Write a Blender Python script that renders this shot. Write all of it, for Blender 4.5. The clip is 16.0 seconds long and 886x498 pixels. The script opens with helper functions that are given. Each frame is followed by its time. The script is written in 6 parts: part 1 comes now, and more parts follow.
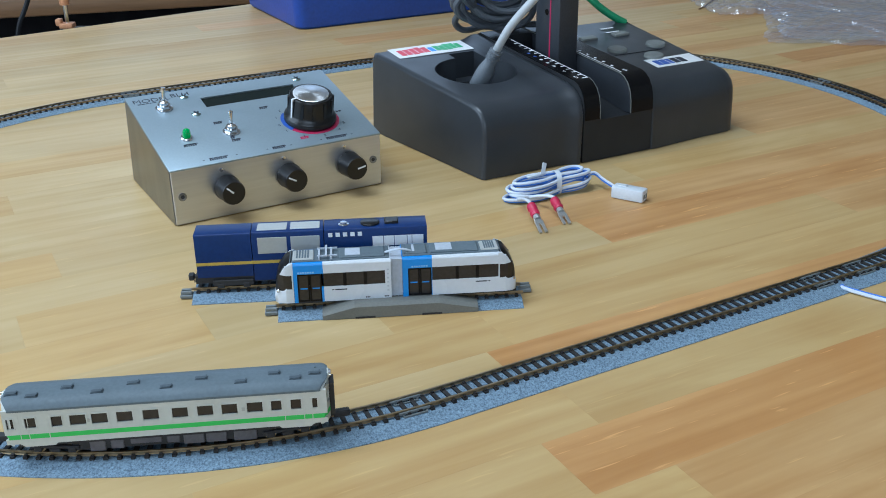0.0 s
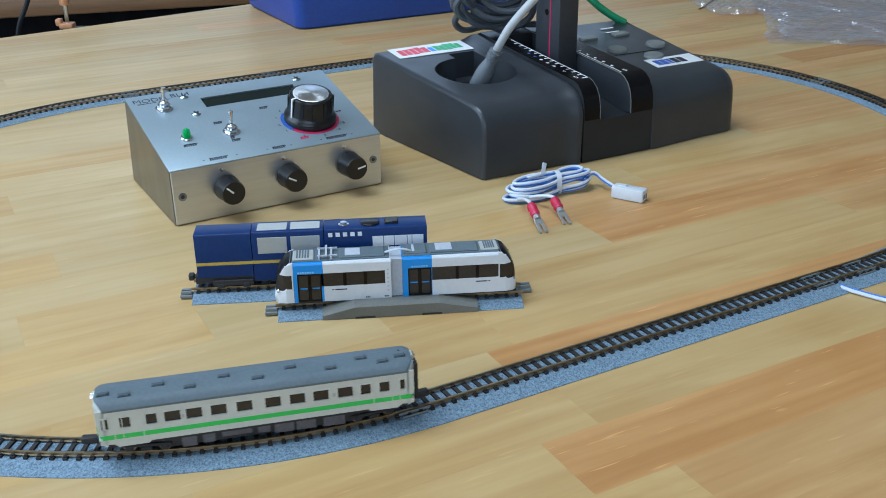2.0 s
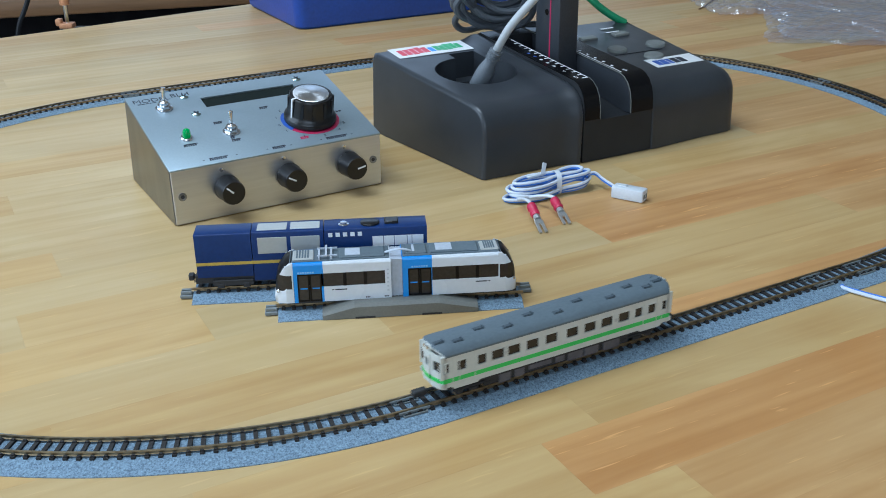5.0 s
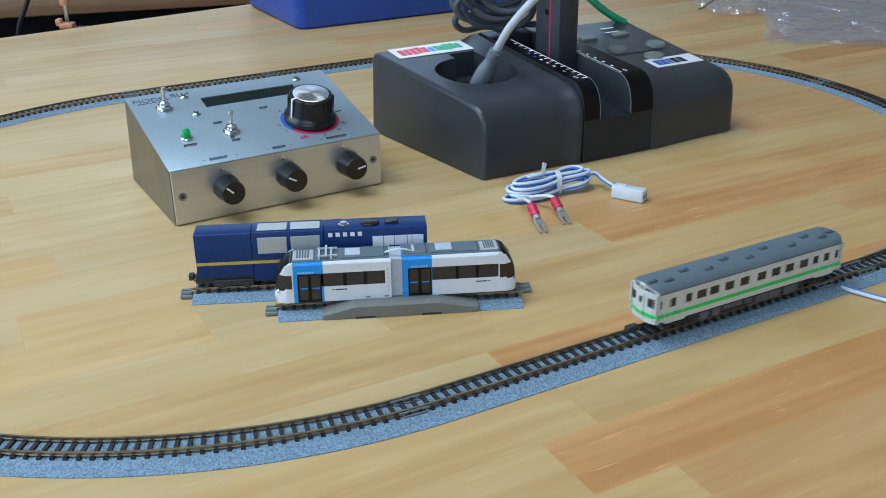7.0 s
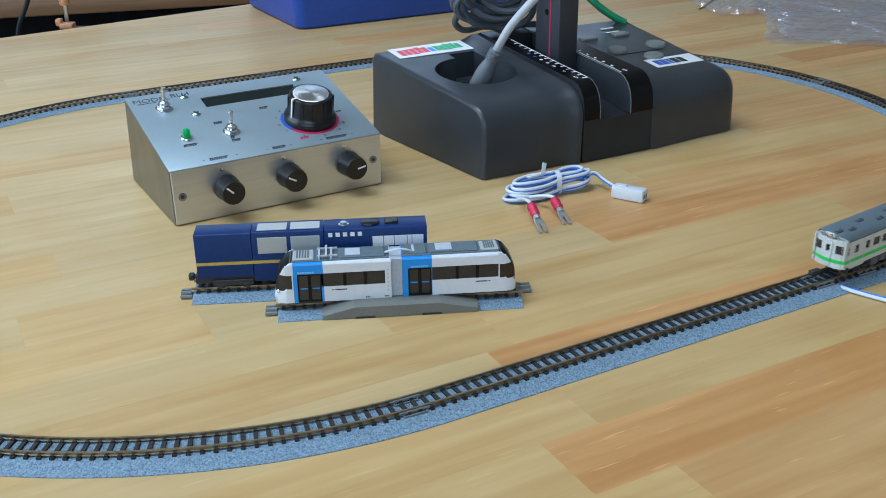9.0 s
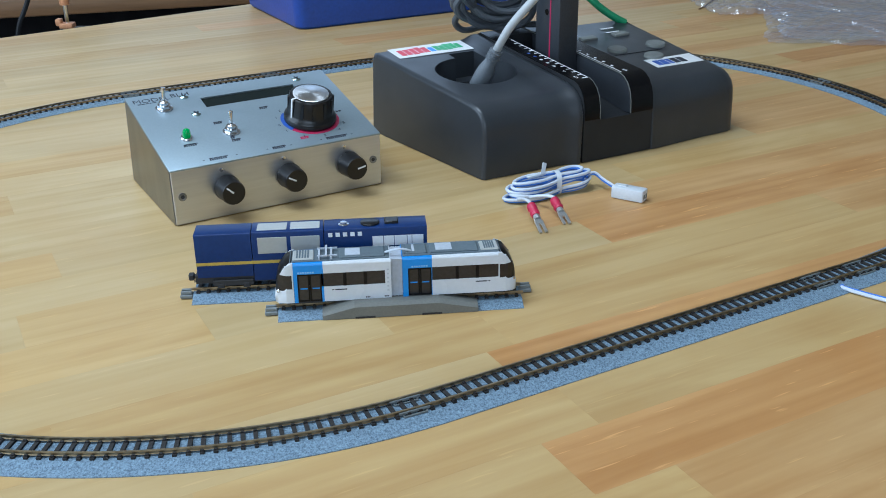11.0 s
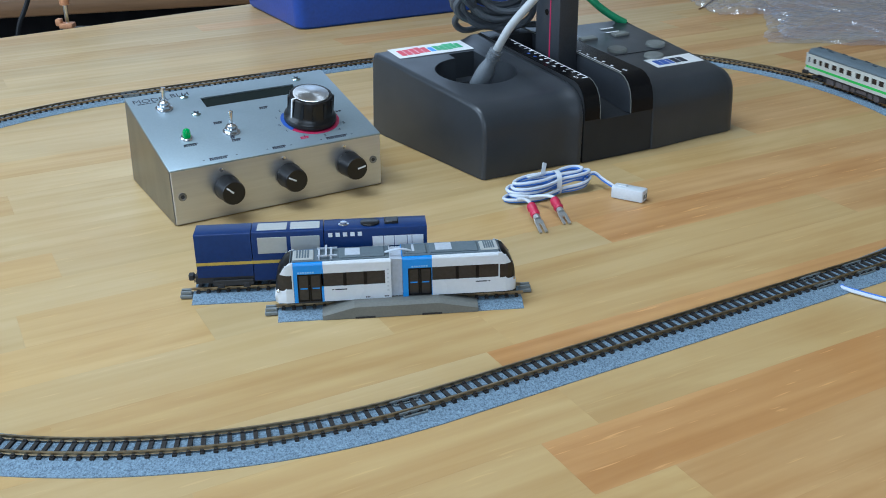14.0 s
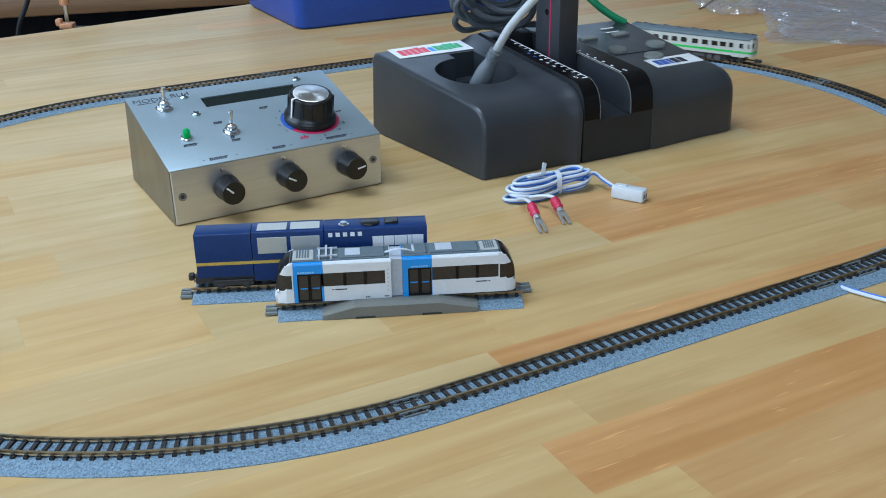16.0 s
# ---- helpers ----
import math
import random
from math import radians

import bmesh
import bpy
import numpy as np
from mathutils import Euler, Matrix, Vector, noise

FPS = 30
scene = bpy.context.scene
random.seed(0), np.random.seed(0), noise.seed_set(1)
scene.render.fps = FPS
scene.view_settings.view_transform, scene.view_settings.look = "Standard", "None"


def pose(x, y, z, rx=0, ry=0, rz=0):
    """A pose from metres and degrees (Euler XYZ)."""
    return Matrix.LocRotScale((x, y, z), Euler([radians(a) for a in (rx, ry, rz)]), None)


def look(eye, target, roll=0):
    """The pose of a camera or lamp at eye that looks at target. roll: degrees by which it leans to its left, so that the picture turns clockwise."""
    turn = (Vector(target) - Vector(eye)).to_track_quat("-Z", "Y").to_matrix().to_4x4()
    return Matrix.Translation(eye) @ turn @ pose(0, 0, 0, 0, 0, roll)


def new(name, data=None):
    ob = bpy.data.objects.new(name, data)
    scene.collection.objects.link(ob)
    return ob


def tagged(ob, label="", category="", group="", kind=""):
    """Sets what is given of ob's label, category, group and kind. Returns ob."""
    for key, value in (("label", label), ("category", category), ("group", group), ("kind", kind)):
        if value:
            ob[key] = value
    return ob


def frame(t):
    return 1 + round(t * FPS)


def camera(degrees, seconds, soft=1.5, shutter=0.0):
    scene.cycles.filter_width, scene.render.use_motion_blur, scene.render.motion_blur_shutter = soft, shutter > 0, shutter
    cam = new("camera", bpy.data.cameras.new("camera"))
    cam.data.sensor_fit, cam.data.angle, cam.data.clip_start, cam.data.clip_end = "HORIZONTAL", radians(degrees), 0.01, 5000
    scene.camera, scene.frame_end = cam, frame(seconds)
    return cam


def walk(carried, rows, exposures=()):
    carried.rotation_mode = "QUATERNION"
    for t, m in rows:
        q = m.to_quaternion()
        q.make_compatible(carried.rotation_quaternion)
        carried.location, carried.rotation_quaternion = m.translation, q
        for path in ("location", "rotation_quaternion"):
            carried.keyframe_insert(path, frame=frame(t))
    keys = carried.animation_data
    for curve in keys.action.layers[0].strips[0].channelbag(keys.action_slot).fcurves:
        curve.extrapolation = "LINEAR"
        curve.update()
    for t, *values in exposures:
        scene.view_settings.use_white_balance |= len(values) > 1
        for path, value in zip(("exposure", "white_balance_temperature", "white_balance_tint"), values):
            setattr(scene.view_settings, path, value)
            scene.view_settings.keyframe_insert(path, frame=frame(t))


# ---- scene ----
FOCAL_W = 47.36
cam = camera(FOCAL_W, 16.0, soft=0.95, shutter=0.7)
CAM_POSE = pose(0, 0, 0.2380) @ pose(0, 0, 0, 90 - 24.123) @ pose(0, 0, 0, 0, 0, -0.786)
walk(cam, [(0.0, CAM_POSE), (16.0, CAM_POSE)], exposures=((0.0, -0.1, 5700, 8), (16.0, -0.1, 5700, 8)))

# ---- light: overcast daylight through assumed windows, an added overhead lamp, a grey sky outside
world = bpy.data.worlds.new("sky")
scene.world = world
world.use_nodes = True
wn = world.node_tree.nodes
sky = wn.new("ShaderNodeTexSky")
sky.sky_type, sky.sun_disc = "NISHITA", False
sky.sun_elevation, sky.sun_rotation = radians(40), radians(200)
world.node_tree.links.new(sky.outputs[0], wn["Background"].inputs[0])
wn["Background"].inputs[1].default_value = 0.12


def area_lamp(name, size_x, size_y, power, colour, m):
    lamp = bpy.data.lights.new(name, "AREA")
    lamp.shape, lamp.size, lamp.size_y, lamp.energy, lamp.color = "RECTANGLE", size_x, size_y, power, colour
    ob = new(name, lamp)
    ob.matrix_world = m
    return ob


# daylight in the openings of the rear, side and front windows, none of them seen
area_lamp("daylight_rear", 2.2, 1.2, 6, (0.78, 0.90, 1.0), look((-0.5, 3.18, 0.95), (-0.2, 0.6, 0.0)))
area_lamp("daylight_side", 2.2, 1.2, 35, (0.78, 0.90, 1.0), look((-2.18, 0.0, 0.95), (0, 0.6, 0.0)))
# front window is assumed; fills the sides that face the camera
area_lamp("daylight_front", 2.2, 1.2, 25, (0.78, 0.90, 1.0), look((-0.1, -2.48, 0.95), (0, 0.6, 0.0)))
# unseen lamp added overhead, lights the table and tops from upper left
area_lamp("overhead_fill", 1.2, 0.6, 28.5, (0.82, 0.92, 1.0), look((-0.65, 0.4, 1.62), (-0.65, 0.401, 0)))

# ---- materials


def material(name, colour, rough=0.5, metal=0.0, vary=0.12, grain=600.0, patch=40.0, bump=0.15, tint=None, spec=0.5, coat=0.0,
             transmission=0.0, alpha=1.0, emission=None, glow=0.0, stretch=(1, 1, 1), rand=0.0):
    m = bpy.data.materials.new(name)
    m.use_nodes = True
    n, l = m.node_tree.nodes, m.node_tree.links
    b = n["Principled BSDF"]
    tex = n.new("ShaderNodeTexCoord")
    mapping = n.new("ShaderNodeMapping")
    mapping.inputs["Scale"].default_value = stretch
    l.new(tex.outputs["Object"], mapping.inputs[0])
    fine, wide = n.new("ShaderNodeTexNoise"), n.new("ShaderNodeTexNoise")
    for node, size, detail in ((fine, grain, 4), (wide, patch, 3)):
        node.inputs["Scale"].default_value, node.inputs["Detail"].default_value = size, detail
        l.new(mapping.outputs[0], node.inputs["Vector"])
    mix = n.new("ShaderNodeMix")
    mix.data_type = "RGBA"
    other = tint or tuple(min(1, c * (1 - 1.6 * vary)) for c in colour)
    light = tuple(min(1, c * (1 + 0.8 * vary)) for c in colour)
    mix.inputs[6].default_value, mix.inputs[7].default_value = (*light, 1), (*other, 1)
    add = n.new("ShaderNodeMath")
    add.operation = "MULTIPLY_ADD"
    l.new(fine.outputs["Fac"], add.inputs[0])
    add.inputs[1].default_value = 0.55
    half = n.new("ShaderNodeMath")
    half.operation = "MULTIPLY"
    half.inputs[1].default_value = 0.45
    l.new(wide.outputs["Fac"], half.inputs[0])
    l.new(half.outputs[0], add.inputs[2])
    sharp = n.new("ShaderNodeMapRange")
    sharp.inputs["From Min"].default_value, sharp.inputs["From Max"].default_value = 0.3, 0.7
    l.new(add.outputs[0], sharp.inputs["Value"])
    l.new(sharp.outputs[0], mix.inputs[0])
    out = mix.outputs[2]
    if rand:
        info, hsv, mr = n.new("ShaderNodeObjectInfo"), n.new("ShaderNodeHueSaturation"), n.new("ShaderNodeMapRange")
        mr.inputs["To Min"].default_value, mr.inputs["To Max"].default_value = 1 - rand, 1 + rand
        l.new(info.outputs["Random"], mr.inputs["Value"])
        l.new(mr.outputs[0], hsv.inputs["Value"])
        l.new(out, hsv.inputs["Color"])
        out = hsv.outputs[0]
    l.new(out, b.inputs["Base Color"])
    rr = n.new("ShaderNodeMapRange")
    rr.inputs["To Min"].default_value, rr.inputs["To Max"].default_value = max(0.02, rough - 0.07), min(1, rough + 0.09)
    l.new(wide.outputs["Fac"], rr.inputs["Value"])
    l.new(rr.outputs[0], b.inputs["Roughness"])
    if bump:
        bn = n.new("ShaderNodeBump")
        bn.inputs["Strength"].default_value, bn.inputs["Distance"].default_value = bump, 0.3 / grain
        l.new(fine.outputs["Fac"], bn.inputs["Height"])
        l.new(bn.outputs[0], b.inputs["Normal"])
    b.inputs["Metallic"].default_value, b.inputs["Specular IOR Level"].default_value = metal, spec
    b.inputs["Coat Weight"].default_value, b.inputs["Transmission Weight"].default_value, b.inputs["Alpha"].default_value = coat, transmission, alpha
    if emission:
        b.inputs["Emission Color"].default_value, b.inputs["Emission Strength"].default_value = (*emission, 1), glow
    return m


def wood(name, light, dark, rough=0.42, flecks=0.25):
    """Oiled pine or birch: long grain along x, faint growth rings, flecks; each stave is offset by its own random number."""
    m = bpy.data.materials.new(name)
    m.use_nodes = True
    n, l = m.node_tree.nodes, m.node_tree.links
    b = n["Principled BSDF"]
    tex, info = n.new("ShaderNodeTexCoord"), n.new("ShaderNodeObjectInfo")
    shift = n.new("ShaderNodeVectorMath")
    shift.operation = "MULTIPLY_ADD"
    comb = n.new("ShaderNodeCombineXYZ")
    for k in range(3):
        l.new(info.outputs["Random"], comb.inputs[k])
    shift.inputs[1].default_value = (7.3, 3.1, 5.7)
    l.new(comb.outputs[0], shift.inputs[0])
    l.new(tex.outputs["Object"], shift.inputs[2])

    def noise_node(scale, stretch, detail=5, distort=0.0):
        mp, t = n.new("ShaderNodeMapping"), n.new("ShaderNodeTexNoise")
        mp.inputs["Scale"].default_value = stretch
        t.inputs["Scale"].default_value, t.inputs["Detail"].default_value, t.inputs["Distortion"].default_value = scale, detail, distort
        l.new(shift.outputs[0], mp.inputs[0])
        l.new(mp.outputs[0], t.inputs["Vector"])
        return t

    broad, streak, fleck = noise_node(13, (0.45, 1.5, 1), 5, 1.6), noise_node(60, (0.06, 2.2, 1), 6, 0.3), noise_node(230, (0.17, 1.7, 1), 2)
    ramp = n.new("ShaderNodeMapRange")
    ramp.inputs["From Min"].default_value, ramp.inputs["From Max"].default_value = 0.38, 0.66
    s = n.new("ShaderNodeMath")
    s.operation = "MULTIPLY_ADD"
    s.inputs[1].default_value = 0.52
    l.new(broad.outputs["Fac"], s.inputs[0])
    k = n.new("ShaderNodeMath")
    k.operation = "MULTIPLY"
    k.inputs[1].default_value = 0.48
    l.new(streak.outputs["Fac"], k.inputs[0])
    l.new(k.outputs[0], s.inputs[2])
    l.new(s.outputs[0], ramp.inputs["Value"])
    mix = n.new("ShaderNodeMix")
    mix.data_type = "RGBA"
    mix.inputs[6].default_value, mix.inputs[7].default_value = (*light, 1), (*dark, 1)
    l.new(ramp.outputs[0], mix.inputs[0])
    fl = n.new("ShaderNodeMapRange")
    fl.inputs["From Min"].default_value, fl.inputs["From Max"].default_value = 0.66, 0.74
    fl.inputs["To Max"].default_value = flecks
    l.new(fleck.outputs["Fac"], fl.inputs["Value"])
    mix2 = n.new("ShaderNodeMix")
    mix2.data_type = "RGBA"
    mix2.inputs[7].default_value = (*(min(1, c * 1.35) for c in light), 1)
    l.new(fl.outputs[0], mix2.inputs[0])
    l.new(mix.outputs[2], mix2.inputs[6])
    hsv, mr = n.new("ShaderNodeHueSaturation"), n.new("ShaderNodeMapRange")
    mr.inputs["To Min"].default_value, mr.inputs["To Max"].default_value = 0.94, 1.06
    l.new(info.outputs["Random"], mr.inputs["Value"])
    l.new(mr.outputs[0], hsv.inputs["Value"])
    # broad blotches that run across the glued staves
    cloud, veil, tone = n.new("ShaderNodeTexNoise"), n.new("ShaderNodeMapRange"), n.new("ShaderNodeMix")
    cloud.inputs["Scale"].default_value, cloud.inputs["Detail"].default_value, cloud.inputs["Distortion"].default_value = 11.0, 5, 0.8
    l.new(tex.outputs["Object"], cloud.inputs["Vector"])
    veil.inputs["From Min"].default_value, veil.inputs["From Max"].default_value, veil.inputs["To Max"].default_value = 0.42, 0.72, 0.70
    l.new(cloud.outputs["Fac"], veil.inputs["Value"])
    tone.data_type, tone.blend_type = "RGBA", "MULTIPLY"
    tone.inputs[7].default_value = (0.95, 0.88, 0.78, 1)
    l.new(veil.outputs[0], tone.inputs[0])
    l.new(mix2.outputs[2], tone.inputs[6])
    l.new(tone.outputs[2], hsv.inputs["Color"])
    l.new(hsv.outputs[0], b.inputs["Base Color"])
    rr = n.new("ShaderNodeMapRange")
    rr.inputs["To Min"].default_value, rr.inputs["To Max"].default_value = rough - 0.08, rough + 0.1
    l.new(streak.outputs["Fac"], rr.inputs["Value"])
    l.new(rr.outputs[0], b.inputs["Roughness"])
    bn = n.new("ShaderNodeBump")
    bn.inputs["Strength"].default_value, bn.inputs["Distance"].default_value = 0.12, 0.0004
    l.new(streak.outputs["Fac"], bn.inputs["Height"])
    l.new(bn.outputs[0], b.inputs["Normal"])
    return m


WOOD = [wood("wood_pale", (0.545, 0.402, 0.198), (0.460, 0.314, 0.134)), wood("wood_honey", (0.550, 0.380, 0.164), (0.448, 0.275, 0.100)),
        wood("wood_tan", (0.560, 0.312, 0.118), (0.420, 0.202, 0.062), flecks=0.6), wood("wood_pinkish", (0.565, 0.350, 0.150), (0.442, 0.242, 0.085), flecks=0.45)]
M = {
    "ballast": material("ballast_grey", (0.210, 0.300, 0.380), 0.85, vary=0.5, grain=1500, patch=800, bump=1.0, tint=(0.055, 0.080, 0.115), spec=0.3),
    "tie": material("tie_black", (0.022, 0.020, 0.019), 0.65, vary=0.3, grain=900),
    "rail": material("rail_bronze", (0.40, 0.31, 0.19), 0.34, 0.95, vary=0.3, grain=300, patch=30, bump=0.05),
    "joiner": material("joiner_grey", (0.20, 0.225, 0.23), 0.5, vary=0.15),
    "ramp": material("ramp_grey", (0.165, 0.168, 0.150), 0.55, vary=0.12, grain=900, bump=0.1),
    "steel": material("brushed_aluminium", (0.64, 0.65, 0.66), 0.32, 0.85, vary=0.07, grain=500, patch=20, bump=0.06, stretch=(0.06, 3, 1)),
    # pack sides: same metal as the front, darkened for the table they mirror
    "steel_side": material("darkened_aluminium", (0.27, 0.285, 0.31), 0.32, 1.0, vary=0.07, grain=500, patch=20, bump=0.06, stretch=(0.06, 3, 1)),
    # blue-grey base carries the room light mirrored in the top sheet
    "steel_top": material("satin_aluminium_tinted", (0.335, 0.415, 0.465), 0.44, 0.6, vary=0.05, grain=900, patch=20, bump=0.05),
    "chrome": material("chrome", (0.75, 0.76, 0.78), 0.16, 1.0, vary=0.1, bump=0.0),
    "blackplastic": material("black_plastic", (0.009, 0.009, 0.010), 0.3, vary=0.3, grain=900, bump=0.08),
    "gloss_black": material("gloss_black", (0.005, 0.005, 0.006), 0.2, vary=0.3, bump=0.0, spec=0.22),
    "screen": material("tram_screen_black", (0.008, 0.008, 0.009), 0.3, vary=0.3, bump=0.0, spec=0.25),
    "case": material("charcoal_textured_plastic", (0.034, 0.039, 0.046), 0.33, vary=0.22, grain=1800, patch=30, bump=0.10, spec=0.50),
    "case_dark": material("dark_plastic", (0.022, 0.024, 0.027), 0.5, vary=0.22, grain=1500, bump=0.2, spec=0.3),
    "mast": material("mast_plastic", (0.036, 0.041, 0.050), 0.42, vary=0.2, grain=900, bump=0.1),
    "red": material("red_line", (0.50, 0.02, 0.09), 0.45),
    "blueprint": material("blue_print", (0.03, 0.10, 0.42), 0.45),
    "ink": material("dark_ink", (0.02, 0.025, 0.04), 0.5),
    "white": material("white_plastic", (0.80, 0.81, 0.82), 0.35, vary=0.04, bump=0.03),
    "whiteink": material("white_ink", (0.80, 0.82, 0.84), 0.5, vary=0.05, bump=0),
    "cream": material("cream_body", (0.56, 0.585, 0.55), 0.4, vary=0.05, grain=500, bump=0.03),
    "green": material("light_green_stripe", (0.05, 0.55, 0.10), 0.4, vary=0.06, bump=0.0),
    "roof": material("grey_roof", (0.110, 0.145, 0.168), 0.6, vary=0.12, grain=700, bump=0.1),
    "plug": material("grey_plug", (0.17, 0.19, 0.21), 0.45, vary=0.1, bump=0.03),
    "ventgrey": material("ventilator_grey", (0.060, 0.082, 0.100), 0.6, vary=0.12, grain=700, bump=0.1),
    "under": material("underfloor_grey", (0.115, 0.108, 0.118), 0.6, vary=0.2),
    "under_dark": material("underframe_black", (0.022, 0.022, 0.024), 0.6, vary=0.2),
    "smoke": material("smoked_window", (0.026, 0.022, 0.021), 0.12, vary=0.2, bump=0.0),
    "navy": material("navy_paint", (0.005, 0.028, 0.125), 0.36, vary=0.12, grain=500, bump=0.05, spec=0.25),
    "gold": material("gold_stripe", (0.50, 0.36, 0.06), 0.45, vary=0.1, bump=0),
    "greypane": material("pale_grey_pane", (0.42, 0.43, 0.41), 0.3, vary=0.06, bump=0.05),
    "skyblue": material("bright_blue_paint", (0.022, 0.28, 0.78), 0.32, vary=0.05, bump=0.02),
    "tramwhite": material("gloss_white_paint", (0.68, 0.72, 0.77), 0.25, vary=0.03, bump=0.02, coat=0.3),
    "tramgrey": material("bellows_grey", (0.46, 0.50, 0.56), 0.5, vary=0.1),
    "bin": material("blue_bin_plastic", (0.020, 0.085, 0.48), 0.42, vary=0.12, grain=300, patch=12, bump=0.1),
    "cablegrey": material("grey_cable", (0.085, 0.098, 0.115), 0.5, vary=0.12, bump=0.05),
    "cablelight": material("pale_grey_cable", (0.46, 0.49, 0.51), 0.42, vary=0.06, bump=0.03),
    "cablegreen": material("green_cable", (0.02, 0.26, 0.11), 0.45, vary=0.15),
    "cableorange": material("orange_cable", (0.65, 0.22, 0.02), 0.45, vary=0.1),
    "wirewhite": material("white_wire", (0.62, 0.68, 0.76), 0.4, vary=0.04, bump=0.0),
    "wireblue": material("blue_wire", (0.06, 0.20, 0.66), 0.4, vary=0.08, bump=0.0),
    "crimson": material("crimson_sleeve", (0.50, 0.015, 0.065), 0.4, vary=0.12, bump=0.0),
    "nylon": material("milky_nylon", (0.82, 0.87, 0.92), 0.3, vary=0.05, bump=0.02, transmission=0.3),
    "led": material("green_led", (0.01, 0.36, 0.09), 0.10, vary=0.1, bump=0.0, transmission=0.4, emission=(0.02, 0.8, 0.12), glow=0.10),
    "lcd": material("lcd_window", (0.012, 0.017, 0.015), 0.6, vary=0.1, bump=0.0, spec=0.1),
    "button": material("grey_button", (0.20, 0.215, 0.205), 0.5, vary=0.08),
    "stickergreen": material("sticker_green", (0.05, 0.42, 0.18), 0.4, vary=0.15, bump=0),
    "stickerred": material("sticker_red", (0.70, 0.06, 0.10), 0.4, vary=0.15, bump=0),
    "plaster": material("wall_plaster", (0.55, 0.53, 0.49), 0.9, vary=0.06, grain=60, patch=3),
    "ceilingwhite": material("ceiling_white", (0.75, 0.74, 0.71), 0.9, vary=0.04, grain=60, patch=3),
    "floor": material("floor_dark_wood", (0.05, 0.035, 0.028), 0.55, vary=0.3, grain=30, patch=4, stretch=(0.2, 2, 1)),
    "bench": material("bench_brown_wood", (0.20, 0.105, 0.045), 0.5, vary=0.25, grain=60, patch=8, stretch=(0.1, 2, 2)),
    "benchdark": material("under_bench_black", (0.012, 0.012, 0.018), 0.7, vary=0.3),
    "pearl": material("bright_zinc", (0.62, 0.78, 0.80), 0.12, 1.0, vary=0.15, bump=0.0),
    "paleblue": material("pale_blue_ink", (0.30, 0.58, 0.85), 0.5, vary=0.05, bump=0),
    "copper": material("copper_pad", (0.62, 0.30, 0.15), 0.45, 0.3, vary=0.15),
    "frame": material("window_frame_white", (0.7, 0.7, 0.7), 0.5, vary=0.05),
}


def spun_metal():
    """A lathe-turned cap: its fine rings stretch highlights into sectors."""
    m = material("spun_aluminium", (0.78, 0.80, 0.82), 0.30, 1.0, vary=0.05, bump=0.0)
    n = m.node_tree.nodes
    t = n.new("ShaderNodeTangent")
    t.direction_type, t.axis = "RADIAL", "Z"
    m.node_tree.links.new(t.outputs[0], n["Principled BSDF"].inputs["Tangent"])
    n["Principled BSDF"].inputs["Anisotropic"].default_value = 0.9
    return m


def clear_film():
    """Thin clear plastic: mostly see-through, with sharp glints and a little milky scatter."""
    m = bpy.data.materials.new("clear_film")
    m.use_nodes = True
    n, l = m.node_tree.nodes, m.node_tree.links
    n.remove(n["Principled BSDF"])
    see, shine, milk = n.new("ShaderNodeBsdfTransparent"), n.new("ShaderNodeBsdfGlossy"), n.new("ShaderNodeBsdfDiffuse")
    see.inputs[0].default_value = (0.93, 0.94, 0.96, 1)
    shine.inputs["Color"].default_value, shine.inputs["Roughness"].default_value = (0.95, 0.97, 1.0, 1), 0.14
    milk.inputs[0].default_value = (0.55, 0.57, 0.66, 1)
    tex, grain, bn = n.new("ShaderNodeTexCoord"), n.new("ShaderNodeTexNoise"), n.new("ShaderNodeBump")
    grain.inputs["Scale"].default_value, grain.inputs["Detail"].default_value = 140.0, 3
    bn.inputs["Strength"].default_value, bn.inputs["Distance"].default_value = 0.8, 0.002
    l.new(tex.outputs["Object"], grain.inputs["Vector"])
    l.new(grain.outputs["Fac"], bn.inputs["Height"])
    l.new(bn.outputs[0], shine.inputs["Normal"])
    a, b = n.new("ShaderNodeMixShader"), n.new("ShaderNodeMixShader")
    a.inputs[0].default_value, b.inputs[0].default_value = 0.15, 0.09
    l.new(see.outputs[0], a.inputs[1])
    l.new(milk.outputs[0], a.inputs[2])
    l.new(a.outputs[0], b.inputs[1])
    l.new(shine.outputs[0], b.inputs[2])
    l.new(b.outputs[0], n["Material Output"].inputs[0])
    return m


M["spun"] = spun_metal()
M["bubble"] = clear_film()

# ---- builders


def part(name, bm, mat, parent=None, label="", m=None, smooth=True, angle=40):
    me = bpy.data.meshes.new(name)
    bmesh.ops.recalc_face_normals(bm, faces=bm.faces)
    bm.to_mesh(me)
    bm.free()
    mats = mat if isinstance(mat, (list, tuple)) else [mat]
    for k in mats:
        me.materials.append(k)
    if smooth:
        me.shade_smooth()
        me.set_sharp_from_angle(angle=radians(angle))
    ob = new(name, me)
    if parent is not None:
        ob.parent = parent
    if m is not None:
        ob.matrix_basis = m
    if label:
        ob["label"] = label
    return ob


def again(ob, m, parent=None):
    """Another part on the same mesh."""
    o = ob.copy()
    scene.collection.objects.link(o)
    if parent is not None:
        o.parent = parent
    o.matrix_basis = m
    return o


def thing(name, m, label, category, group="", kind=""):
    ob = new(name)
    ob.matrix_basis = m
    ob.empty_display_size = 0.02
    return tagged(ob, label, category, group, kind)


